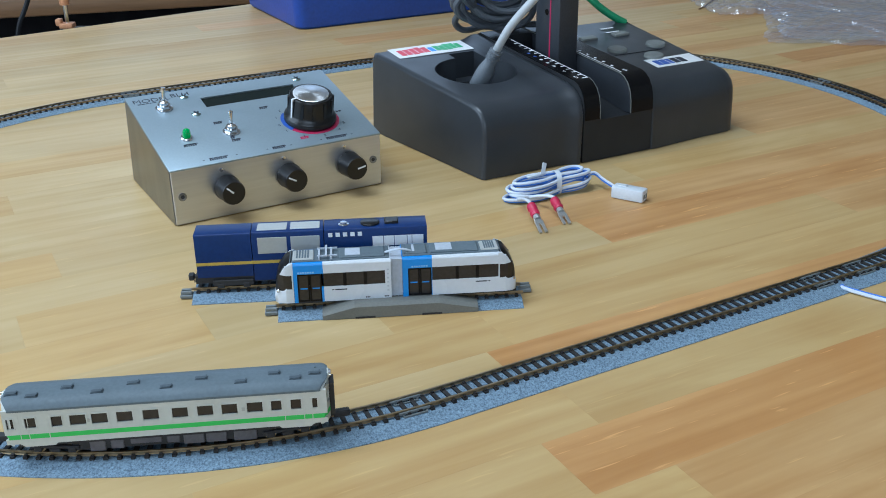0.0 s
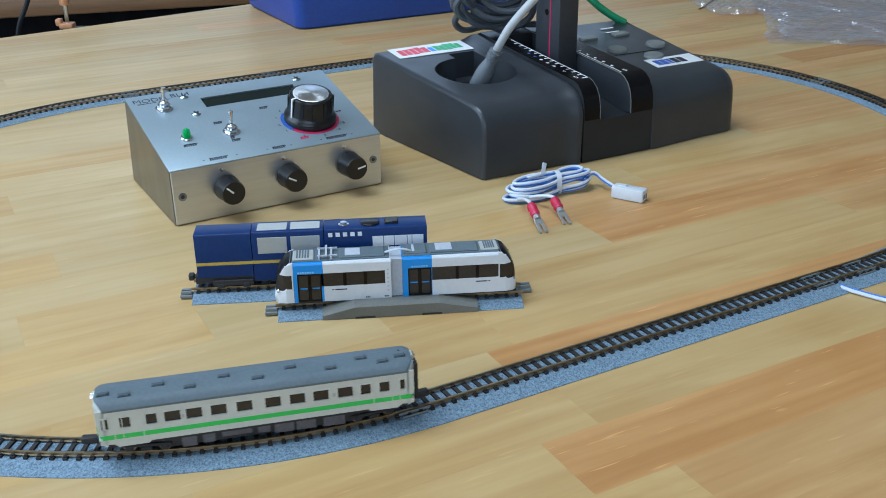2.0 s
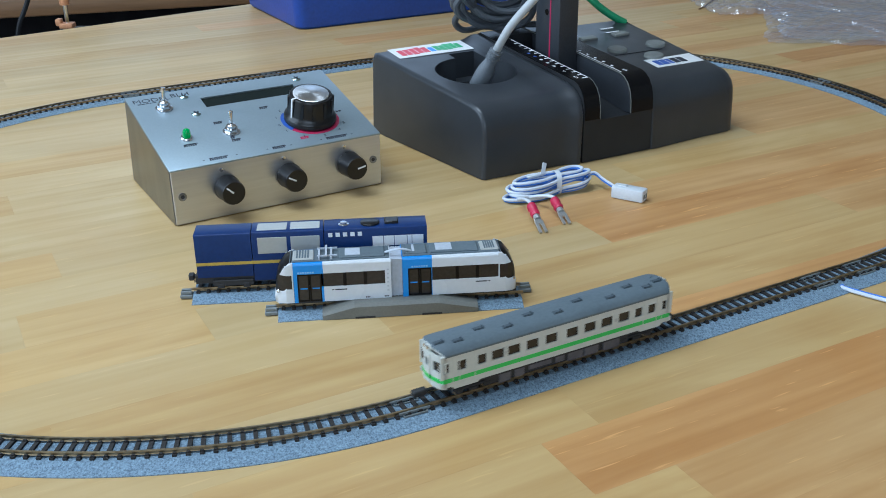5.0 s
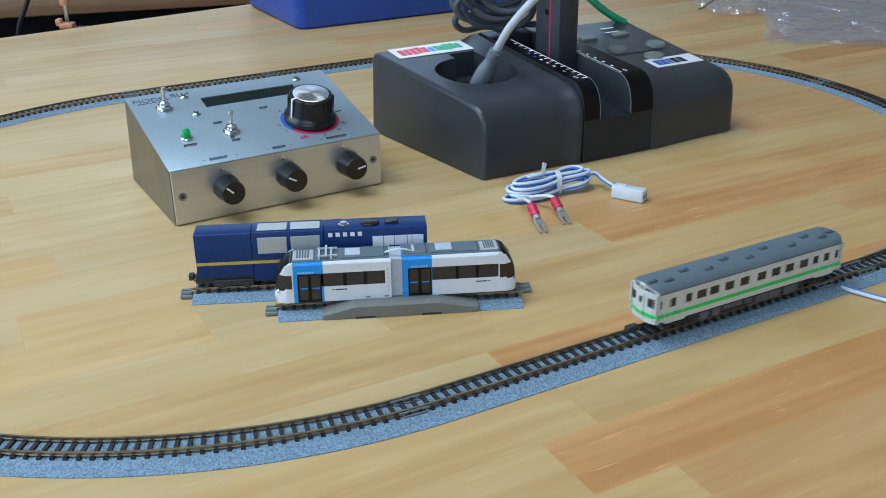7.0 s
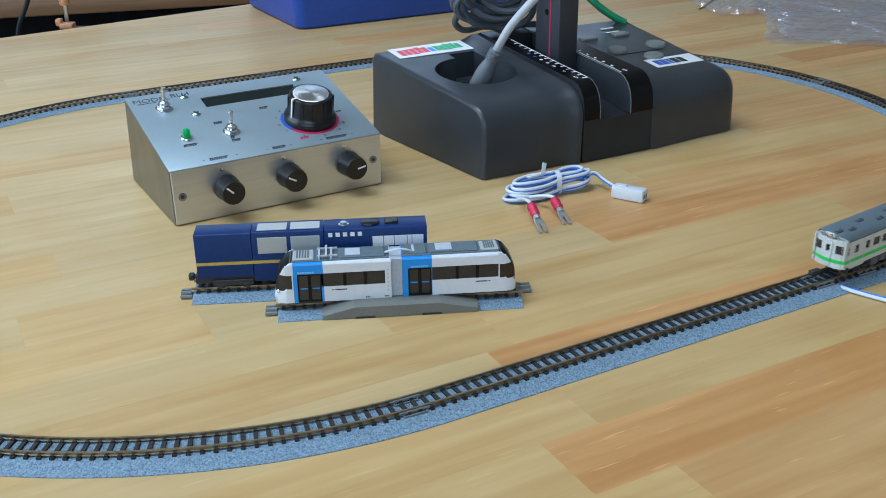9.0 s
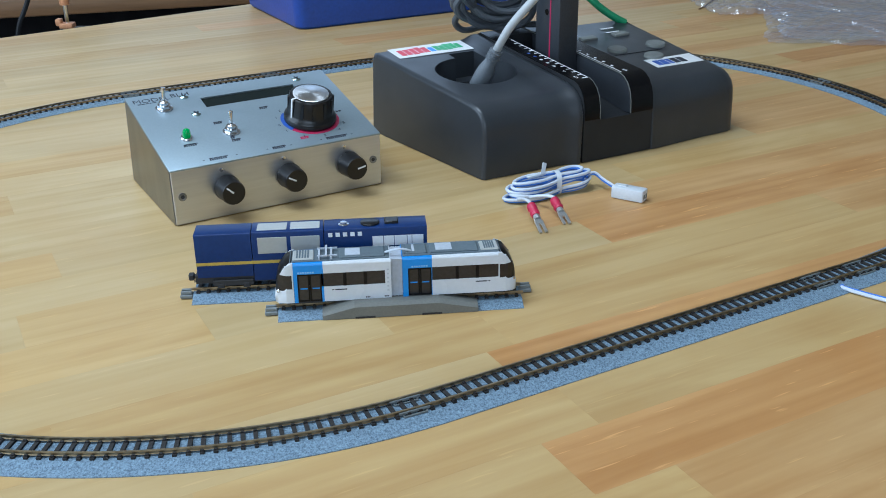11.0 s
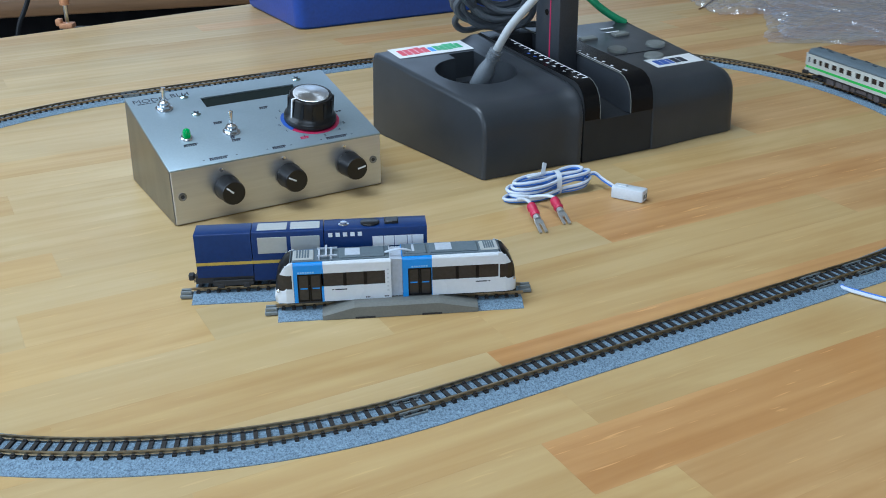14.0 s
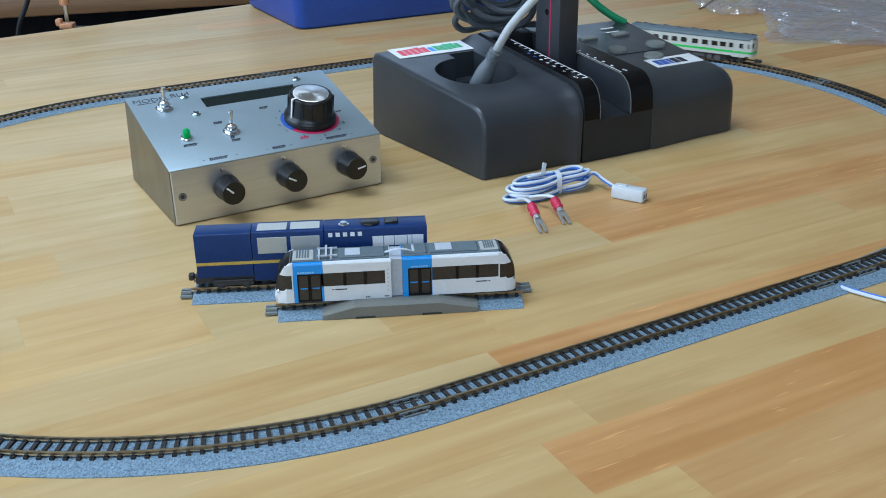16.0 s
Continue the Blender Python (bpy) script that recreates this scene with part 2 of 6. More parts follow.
def add_box(bm, x0, x1, y0, y1, z0, z1, bevel=0.0, seg=2):
    r = bmesh.ops.create_cube(bm, size=1, matrix=Matrix.Translation(((x0 + x1) / 2, (y0 + y1) / 2, (z0 + z1) / 2)) @ Matrix.Diagonal((x1 - x0, y1 - y0, z1 - z0, 1)))
    if bevel:
        edges = list({e for v in r["verts"] for e in v.link_edges})
        bmesh.ops.bevel(bm, geom=edges, offset=bevel, segments=seg, profile=0.5, affect="EDGES")
    return bm


def box(x0, x1, y0, y1, z0, z1, bevel=0.0, seg=2):
    return add_box(bmesh.new(), x0, x1, y0, y1, z0, z1, bevel, seg)


def add_lathe(bm, profile, seg=24, m=None):
    """profile: (radius, height) from bottom to top about z."""
    m = m or Matrix()
    rings = []
    for r, z in profile:
        if r < 1e-7:
            rings.append([bm.verts.new(m @ Vector((0, 0, z)))])
        else:
            rings.append([bm.verts.new(m @ Vector((r * math.cos(2 * math.pi * k / seg), r * math.sin(2 * math.pi * k / seg), z))) for k in range(seg)])
    for a, b in zip(rings, rings[1:]):
        for k in range(seg):
            j = (k + 1) % seg
            q = [a[0], b[j], b[k]] if len(a) == 1 else [a[k], a[j], b[0]] if len(b) == 1 else [a[k], a[j], b[j], b[k]]
            if len(a) > 1 or len(b) > 1:
                bm.faces.new(q)
    for ring in (rings[0], rings[-1]):
        if len(ring) > 1:
            bm.faces.new(ring)
    return bm


def lathe(profile, seg=24, m=None):
    return add_lathe(bmesh.new(), profile, seg, m)


def add_prism(bm, outline, x0, x1, m=None):
    """outline: (y, z) points, drawn out along x."""
    m = m or Matrix()
    a = [bm.verts.new(m @ Vector((x0, y, z))) for y, z in outline]
    b = [bm.verts.new(m @ Vector((x1, y, z))) for y, z in outline]
    n = len(a)
    for k in range(n):
        bm.faces.new((a[k], a[(k + 1) % n], b[(k + 1) % n], b[k]))
    bm.faces.new(a)
    bm.faces.new(list(reversed(b)))
    return bm


def prism(outline, x0, x1, m=None):
    return add_prism(bmesh.new(), outline, x0, x1, m)


def spline(points, steps=10):
    pts = [Vector(q) for q in points]
    ext = [2 * pts[0] - pts[1], *pts, 2 * pts[-1] - pts[-2]]
    out = []
    for k in range(len(pts) - 1):
        a, b, c, d = ext[k:k + 4]
        for s in range(steps):
            t = s / steps
            out.append(0.5 * (2 * b + (c - a) * t + (2 * a - 5 * b + 4 * c - d) * t * t + (3 * b - a - 3 * c + d) * t ** 3))
    return out + [pts[-1]]


def add_tube(bm, pts, r, seg=8, taper=None):
    rings, up = [], Vector((0, 0, 1))
    for k, q in enumerate(pts):
        d = (pts[min(k + 1, len(pts) - 1)] - pts[max(k - 1, 0)]).normalized()
        side = up.cross(d)
        side = side.normalized() if side.length > 1e-4 else Vector((1, 0, 0))
        u = d.cross(side).normalized()
        up = u
        rr = r if taper is None else taper[min(k, len(taper) - 1)]
        rings.append([bm.verts.new(q + rr * (math.cos(2 * math.pi * j / seg) * side + math.sin(2 * math.pi * j / seg) * u)) for j in range(seg)])
    for a, b in zip(rings, rings[1:]):
        for j in range(seg):
            bm.faces.new((a[j], a[(j + 1) % seg], b[(j + 1) % seg], b[j]))
    bm.faces.new(rings[0])
    bm.faces.new(rings[-1])
    return bm


def tube(points, r, seg=8, steps=10):
    return add_tube(bmesh.new(), spline(points, steps), r, seg)


def plate(corners, z0, z1):
    """A flat plate over a plan outline."""
    bm = bmesh.new()
    lo = [bm.verts.new((x, y, z0)) for x, y in corners]
    hi = [bm.verts.new((x, y, z1)) for x, y in corners]
    n = len(lo)
    for k in range(n):
        bm.faces.new((lo[k], lo[(k + 1) % n], hi[(k + 1) % n], hi[k]))
    bm.faces.new(list(reversed(lo)))
    bm.faces.new(hi)
    return bm


def lettering(name, text, size, mat, parent, m, label=""):
    cu = bpy.data.curves.new(name, "FONT")
    cu.body, cu.size, cu.extrude, cu.align_x, cu.align_y = text, size, 0.00004, "CENTER", "CENTER"
    tmp = bpy.data.objects.new(name, cu)
    scene.collection.objects.link(tmp)
    me = bpy.data.meshes.new_from_object(tmp.evaluated_get(bpy.context.evaluated_depsgraph_get()))
    bpy.data.objects.remove(tmp)
    me.materials.clear()
    me.materials.append(mat)
    ob = new(name, me)
    ob.parent, ob.matrix_basis = parent, m
    if label:
        ob["label"] = label
    return ob


# ---- the room
FLOOR_Z = -0.72
structure = lambda ob, label, cat: tagged(ob, label, cat, kind="structure")
structure(part("floor", box(-2.3, 2.6, -2.6, 3.3, FLOOR_Z - 0.1, FLOOR_Z), M["floor"]), "dark wooden floor under the table", "floor")
structure(part("ceiling", box(-2.3, 2.6, -2.6, 3.3, 1.68, 1.78), M["ceilingwhite"]), "plain white ceiling", "ceiling")
structure(part("wall_east", box(2.5, 2.6, -2.5, 3.2, FLOOR_Z, 1.68), M["plaster"]), "plain plaster wall", "wall")


def wall_with_window(name, a0, a1, w0, w1, z0, z1, place):
    """A wall along local x with one opening; place turns it into the room."""
    bm = bmesh.new()
    add_box(bm, a0, w0, 0, 0.1, FLOOR_Z, 1.68)
    add_box(bm, w1, a1, 0, 0.1, FLOOR_Z, 1.68)
    add_box(bm, w0, w1, 0, 0.1, FLOOR_Z, z0)
    add_box(bm, w0, w1, 0, 0.1, z1, 1.68)
    return structure(part(name, bm, M["plaster"], None, "", place), "plain plaster wall with a window opening", "wall")


def window_frame(name, w0, w1, z0, z1, place):
    bm = bmesh.new()
    for x in (w0, (w0 + w1) / 2 - 0.02, w1 - 0.04):
        add_box(bm, x, x + 0.04, 0.062, 0.098, z0, z1, 0.004)
    for z in (z0, z1 - 0.04):
        add_box(bm, w0 + 0.04, w1 - 0.04, 0.066, 0.094, z, z + 0.04, 0.004)
    structure(part(name, bm, M["frame"], None, "", place), "white window frame with two lights", "window")


wall_with_window("wall_north", -2.2, 2.5, -1.6, 0.6, 0.35, 1.55, pose(0, 3.2, 0))
window_frame("window_1", -1.6, 0.6, 0.35, 1.55, pose(0, 3.2, 0))
# assumed window behind the camera, opening for the front lamp
wall_with_window("wall_south", -2.5, 2.2, -1.0, 1.2, 0.35, 1.55, pose(0, -2.5, 0, 0, 0, 180))
window_frame("window_3", -1.0, 1.2, 0.35, 1.55, pose(0, -2.5, 0, 0, 0, 180))
wall_with_window("wall_west", -3.2, 2.5, -1.10, 1.10, 0.35, 1.55, pose(-2.2, 0, 0, 0, 0, 90) @ Matrix.Diagonal((-1, 1, 1, 1)))
window_frame("window_2", -1.10, 1.10, 0.35, 1.55, pose(-2.2, 0, 0, 0, 0, 90) @ Matrix.Diagonal((-1, 1, 1, 1)))

# ---- the table: staves of laminated wood, all running at one angle
GRAIN = 27.7
TABLE = pose(0.0631, 0.3515, 0, 0, 0, GRAIN)
table = thing("table", TABLE, "large pale laminated wood table with an oiled top", "table")
STAVE_W, THICK = 0.037, 0.032
edge_a, edge_b = Vector((-0.4874, 1.1191, 0)), Vector((-0.243, 1.3014, 0))
inv = TABLE.inverted()
edge_a, edge_b = inv @ edge_a, inv @ edge_b
edge_n = Vector((-(edge_b - edge_a).y, (edge_b - edge_a).x, 0)).normalized()
# known joints in the rows before the camera: row -> (start, wood of what follows)
KNOWN = {-3: [(-0.9, 1), (-0.1, 3), (0.3, 1)], -2: [(-0.9, 0), (-0.3, 1), (0.01, 3), (0.5, 2)], -1: [(-0.9, 1), (-0.38, 1), (-0.028, 2), (0.42, 1)],
         0: [(-0.9, 0), (-0.52, 0), (-0.16, 1), (0.001, 1), (0.36, 3)], 1: [(-0.9, 1), (-0.44, 0), (-0.01, 2), (0.40, 0)], 2: [(-0.9, 0), (-0.61, 1), (-0.2, 1), (0.005, 1), (0.43, 3)],
         3: [(-0.9, 1), (-0.5, 0), (-0.04, 1), (0.278, 3)], 4: [(-0.9, 0), (-0.36, 1), (-0.118, 0), (0.118, 2), (0.52, 1)], 5: [(-0.9, 1), (-0.55, 0), (-0.2, 1), (0.097, 3), (0.6, 1)],
         6: [(-0.9, 0), (-0.30, 0), (0.20, 1), (0.55, 3)], 11: [(-0.9, 0), (-0.2, 0), (0.20, 1), (0.537, 2)]}
rng = random.Random(11)
for row in range(-24, 28):
    cuts = KNOWN.get(row)
    if cuts is None:
        x, cuts = -1.0 + rng.uniform(-0.1, 0.0), []
        while x < 1.05:
            cuts.append((x, rng.choice((1, 1, 3, 0, 3) if x > 0.05 else (0, 0, 0, 1, 0))))
            x += rng.uniform(0.32, 0.7)
    ends = [c[0] for c in cuts[1:]] + [1.15]
    for (x0, kind), x1 in zip(cuts, ends):
        bm = box(max(x0, -0.88), x1 - 0.00003, row * STAVE_W, (row + 1) * STAVE_W - 0.00003, -THICK, 0.0)
        geo = bm.verts[:] + bm.edges[:] + bm.faces[:]
        cut = bmesh.ops.bisect_plane(bm, geom=geo, plane_co=edge_a, plane_no=edge_n, clear_outer=True)
        rim = [e for e in cut["geom_cut"] if isinstance(e, bmesh.types.BMEdge)]
        if rim:
            bmesh.ops.holes_fill(bm, edges=rim)
        if len(bm.faces):
            part("stave", bm, WOOD[kind], table, smooth=False)
        else:
            bm.free()
for x, y in ((-0.55, -0.6), (0.95, -0.7), (-0.72, 0.42), (0.95, 0.75)):
    part("leg", box(x - 0.03, x + 0.03, y - 0.03, y + 0.03, FLOOR_Z, -THICK - 0.001, 0.004), M["bench"], table)

# ---- the track: an oval of moulded ballast sections
CX, CY, TH, R, L = -0.1379, 0.6167, 0.49772, 0.282, 0.25813
PER = 2 * L + 2 * math.pi * R
RAIL_Z, GAUGE, SHOULDER = 0.00520, 0.0049, 0.0149


def on_track(s):
    s %= PER
    if s < L:
        u, v, a = s, -R, 0
    elif s < L + math.pi * R:
        a = (s - L) / R
        u, v = L + R * math.sin(a), -R * math.cos(a)
    elif s < 2 * L + math.pi * R:
        u, v, a = 2 * L + math.pi * R - s, R, math.pi
    else:
        a = (s - 2 * L - math.pi * R) / R
        u, v, a = -R * math.sin(a), R * math.cos(a), a + math.pi
    c, n = math.cos(TH), math.sin(TH)
    return CX + u * c - v * n, CY + u * n + v * c, a + TH


def sweep_track(bm, frames, outline):
    """outline: (offset outward to the right of travel, z)."""
    rings = []
    for x, y, a in frames:
        rings.append([bm.verts.new((x + o * math.sin(a), y - o * math.cos(a), z)) for o, z in outline])
    n = len(outline)
    for p0, p1 in zip(rings, rings[1:]):
        for k in range(n):
            bm.faces.new((p0[k], p0[(k + 1) % n], p1[(k + 1) % n], p1[k]))
    bm.faces.new(rings[0])
    bm.faces.new(rings[-1])
    return bm


BED = [(-0.0120, 0.0), (-0.0120, 0.0004), (-0.0102, 0.0011), (-0.0076, RAIL_Z - 0.0025), (0.0082, RAIL_Z - 0.0025), (0.0112, 0.0011), (SHOULDER, 0.0004), (SHOULDER, 0.0)]


def rail_outline(o):
    z = RAIL_Z
    return [(o - 0.0007, z - 0.0016), (o - 0.00025, z - 0.0012), (o - 0.00025, z - 0.0006), (o - 0.00048, z - 0.0004), (o - 0.00045, z),
            (o + 0.00045, z), (o + 0.00048, z - 0.0004), (o + 0.00025, z - 0.0006), (o + 0.00025, z - 0.0012), (o + 0.0007, z - 0.0016)]


def tie_mesh():
    bm = bmesh.new()
    add_box(bm, -0.0009, 0.0009, -0.0072, 0.0066, -0.0026, -0.0015)
    for y in (-GAUGE - 0.0012, -GAUGE + 0.0012, GAUGE - 0.0012, GAUGE + 0.0012):
        add_box(bm, -0.0007, 0.0007, y - 0.0005, y + 0.0005, -0.0015, -0.0009)
    return bm


TIE = None


def track_section(s0, s1, label, curved=False, group="oval of track sections"):
    """A length of track between two stations of the oval: ballast bed, two rails, rail joiners and ties."""
    global TIE
    n = max(2, int((s1 - s0) / 0.006) if curved else 2)
    frames = [on_track(s0 + (s1 - s0) * k / n) for k in range(n + 1)]
    frames[0] = on_track(s0 + 0.00008)
    ob = thing("track_section", Matrix(), label, "model track", group)
    part("roadbed", sweep_track(bmesh.new(), frames, BED), M["ballast"], ob, "speckled grey moulded ballast", angle=20)
    for o in (-GAUGE, GAUGE):
        part("rail", sweep_track(bmesh.new(), frames, rail_outline(o)), M["rail"], ob, "dull bronze rail", angle=20)
    count = round((s1 - s0) / 0.0052)
    for k in range(count):
        x, y, a = on_track(s0 + (k + 0.5) * (s1 - s0) / count)
        m = pose(x, y, RAIL_Z, 0, 0, math.degrees(a))
        if TIE is None:
            TIE = part("tie", tie_mesh(), M["tie"], ob, m=m, smooth=False)
        else:
            again(TIE, m, ob)
    x, y, a = on_track(s0)
    m = pose(x, y, RAIL_Z, 0, 0, math.degrees(a))
    for o in (-GAUGE, GAUGE):
        bm = bmesh.new()
        for e in (-1, 1):
            y0, y1 = sorted((o + e * 0.0006, o + e * 0.0012))
            add_box(bm, -0.0072, 0.0072, y0, y1, -0.0017, -0.0004, 0.0002, 1)
            y0, y1 = sorted((o + e * 0.0021, o + e * 0.0026))
            add_box(bm, -0.0056, 0.0056, y0, y1, -0.0024, -0.0015, 0.0002, 1)
            for x in (-0.0056, 0.0051):
                y0, y1 = sorted((o + e * 0.0012, o + e * 0.0021))
                add_box(bm, x, x + 0.0005, y0, y1, -0.0024, -0.0015)
        part("rail_joiner", bm, M["joiner"], ob, "grey rail joiner", m, smooth=False)
    return ob


q45 = math.pi * R / 4
JOINT = -0.0135
track_section(JOINT, 0.2265, "straight model track section with grey ballast and bronze rails", curved=True)
track_section(0.2265, L, "short straight feeder track section with grey ballast")
for k in range(4):
    track_section(L + k * q45, L + (k + 1) * q45, "curved model track section with grey ballast and bronze rails", curved=True)
f0 = L + math.pi * R
track_section(f0, f0 + L / 2, "straight model track section with grey ballast and bronze rails")
track_section(f0 + L / 2, f0 + L, "straight model track section with grey ballast and bronze rails")
ends = [f0 + L + k * q45 for k in range(4)] + [PER + JOINT]
for a, b in zip(ends, ends[1:]):
    track_section(a, b, "curved model track section with grey ballast and bronze rails", curved=True)

# ---- the railcar that runs round the oval
CAR_LEN, CAR_HW = 0.1246, 0.0093
CAR_KEYS = [(0, -0.1103), (0.5, -0.1096), (1, -0.1043), (1.5, -0.0918), (2, -0.0754), (2.5, -0.0588), (3, -0.0376), (3.5, -0.0159), (4, 0.0081), (4.2, 0.0181),
            (6.5, 0.1411), (7, 0.1711), (7.5, 0.2008), (8, 0.2308), (8.5, 0.2622), (9, 0.2918), (9.2, 0.3045), (13, 0.5718), (13.5, 0.6105), (14, 0.6530),
            (14.5, 0.6984), (15, 0.7447), (15.5, 0.7913), (16, 0.8380)]


def station(t):
    """Smooth way along the track from the stations above."""
    k = max(i for i in range(len(CAR_KEYS) - 1) if CAR_KEYS[i][0] <= t + 1e-6 or i == 0)
    (t0, s0), (t1, s1) = CAR_KEYS[k], CAR_KEYS[k + 1]

    def slope(i):
        a, b = CAR_KEYS[max(i - 1, 0)], CAR_KEYS[min(i + 1, len(CAR_KEYS) - 1)]
        return (b[1] - a[1]) / (b[0] - a[0])

    h = t1 - t0
    w = (t - t0) / h
    m0, m1 = slope(k) * h, slope(k + 1) * h
    if h > 1:
        m0, m1 = (CAR_KEYS[k][1] - CAR_KEYS[k - 2][1]) / (CAR_KEYS[k][0] - CAR_KEYS[k - 2][0]) * h, (CAR_KEYS[k + 3][1] - CAR_KEYS[k + 1][1]) / (CAR_KEYS[k + 3][0] - CAR_KEYS[k + 1][0]) * h
    return (2 * w ** 3 - 3 * w ** 2 + 1) * s0 + (w ** 3 - 2 * w ** 2 + w) * m0 + (-2 * w ** 3 + 3 * w ** 2) * s1 + (w ** 3 - w ** 2) * m1


PIN = 0.044


def car_pose(t):
    s = station(t)
    a, b = on_track(s - PIN), on_track(s + PIN)
    return pose((a[0] + b[0]) / 2, (a[1] + b[1]) / 2, RAIL_Z, 0, 0, math.degrees(math.atan2(b[1] - a[1], b[0] - a[0])))


def bogie_turn(t, end):
    s = station(t)
    a, b = on_track(s - PIN), on_track(s + PIN)
    c = math.degrees(math.atan2(b[1] - a[1], b[0] - a[0]))
    d = math.degrees(on_track(s + end * PIN)[2]) - c
    return (d + 180) % 360 - 180


def build_railcar():
    car = thing("railcar", car_pose(0), "cream diesel railcar model with a light green stripe and grey roof", "model train")
    hl, hw = CAR_LEN / 2, CAR_HW
    z0, z1 = 0.0058, 0.0227
    body = bmesh.new()
    # side walls with real window openings: x from, x to, z from, z to
    wins = []
    def win(px, w, h=0.0045):
        px *= 0.987
        wins.append((px - w / 2, px + w / 2, 0.0147, 0.0147 + h))
    small = 0.0040
    for px in (-0.0595,):
        win(px, 0.0026)
    for px, w in ((-0.0519, small), (-0.0420, small), (-0.0340, 0.0060), (-0.0258, 0.0060), (-0.0163, 0.0060), (-0.0063, 0.0060), (0.0049, 0.0060), (0.0146, 0.0060), (0.0240, 0.0060),
                  (0.0338, 0.0060), (0.0422, small), (0.0499, small), (0.0572, 0.0022)):
        win(px, w)
    lo, hi = wins[0][2], wins[0][3]
    t = 0.0008
    for side in (-1, 1):
        y0, y1 = (hw - t) * side, hw * side
        ya, yb = min(y0, y1), max(y0, y1)
        add_box(body, -hl + 0.0062, hl - 0.0062, ya, yb, 0.0073, 0.0099)
        for e in (-1, 1):
            xa, xb = sorted((e * (hl - 0.001), e * (hl - 0.0062)))
            add_box(body, xa, xb, ya, yb, 0.0077, 0.0099)
        add_box(body, -hl + 0.001, hl - 0.001, ya, yb, 0.0119, lo)
        add_box(body, -hl + 0.001, hl - 0.001, ya, yb, hi, z1)
        edges = [-hl + 0.001] + [e for w in sorted(wins) for e in w[:2]] + [hl - 0.001]
        for a, b in zip(edges[::2], edges[1::2]):
            add_box(body, a, b, ya, yb, lo, hi)
        # deeper skirt at the doors
        for a, b in ((-hl + 0.0066, -hl + 0.0200), (hl - 0.0200, hl - 0.0066)):
            vs = [body.verts.new((x, y, z)) for y in (ya, yb) for x, z in ((a, 0.0073), (a + 0.0010, 0.0063), (b - 0.0012, 0.0063), (b, 0.0073))]
            for f in ((0, 1, 2, 3), (7, 6, 5, 4), (0, 4, 5, 1), (1, 5, 6, 2), (2, 6, 7, 3), (3, 7, 4, 0)):
                body.faces.new([vs[k] for k in f])
    # rounded ends with cab windows
    end_y = [(-hw, -0.0030), (-hw * 0.78, -0.0010), (-hw * 0.45, 0.0), (hw * 0.45, 0.0), (hw * 0.78, -0.0010), (hw, -0.0030)]
    for e in (-1, 1):
        for (ya, xa), (yb, xb) in zip(end_y, end_y[1:]):
            mid = (ya + yb) / 2
            spans = [(0.0070, 0.0099), (0.0119, 0.0150), (0.0198, z1)]
            narrow = abs(mid) > hw * 0.8
            if narrow:
                spans = [(0.0070, 0.0099), (0.0119, z1)]
            for za, zb in spans:
                vs = [body.verts.new((e * (hl + x - d), y, z)) for d in (0, 0.0008) for x, y, z in ((xa, ya, za), (xb, yb, za), (xb, yb, zb), (xa, ya, zb))]
                for f in ((0, 1, 2, 3), (7, 6, 5, 4), (0, 4, 5, 1), (1, 5, 6, 2), (2, 6, 7, 3), (3, 7, 4, 0)):
                    body.faces.new([vs[k] for k in f])
        xa, xb = sorted((e * (hl - 0.0009), e * (hl - 0.0001)))
        for y0, y1 in ((-0.0040, -0.0021), (0.0021, 0.0040)):
            add_box(body, xa, xb, y0, y1, 0.0150, 0.0198)
        # raised gangway door in the middle, with its own opening
        xa, xb = sorted((e * (hl - 0.0006), e * (hl + 0.0006)))
        for y0, y1, za, zb in ((-0.0022, -0.0012, 0.0086, 0.0214), (0.0012, 0.0022, 0.0086, 0.0214), (-0.0012, 0.0012, 0.0119, 0.0155), (-0.0012, 0.0012, 0.0194, 0.0214), (-0.0012, 0.0012, 0.0086, 0.0099)):
            add_box(body, xa, xb, y0, y1, za, zb)
        # forehead under the end of the roof
        brow = [(-hw * 0.96, z1 - 0.0004), (-hw * 0.96, z1 + 0.0001), (-hw * 0.80, z1 + 0.0012), (-hw * 0.55, z1 + 0.0019), (-hw * 0.28, z1 + 0.0023), (0, z1 + 0.0024)]
        brow += [(-y, z) for y, z in reversed(brow[:-1])]
        bend = lambda y: 0.0026 * max(0.0, abs(y) / hw - 0.45) ** 1.5 / 0.408
        fa = [body.verts.new((e * (hl - 0.0001 - bend(y)), y, z)) for y, z in brow]
        fb = [body.verts.new((e * (hl - 0.0032), y, z)) for y, z in brow]
        for k in range(len(brow)):
            j = (k + 1) % len(brow)
            body.faces.new((fa[k], fa[j], fb[j], fb[k]))
        body.faces.new(fa)
        body.faces.new(fb)
        xa, xb = sorted((e * (hl - 0.0030), e * (hl + 0.0004)))
        add_box(body, xa, xb, -0.0026, 0.0026, z1 + 0.0006, z1 + 0.0030, 0.0005, 1)
    part("body", body, M["cream"], car, "cream painted body shell", smooth=False)
    # green stripe right round
    st = bmesh.new()
    for side in (-1, 1):
        ya, yb = sorted(((hw - t) * side, (hw + 0.00008) * side))
        add_box(st, -hl + 0.0022, hl - 0.0022, ya, yb, 0.0099, 0.0119)
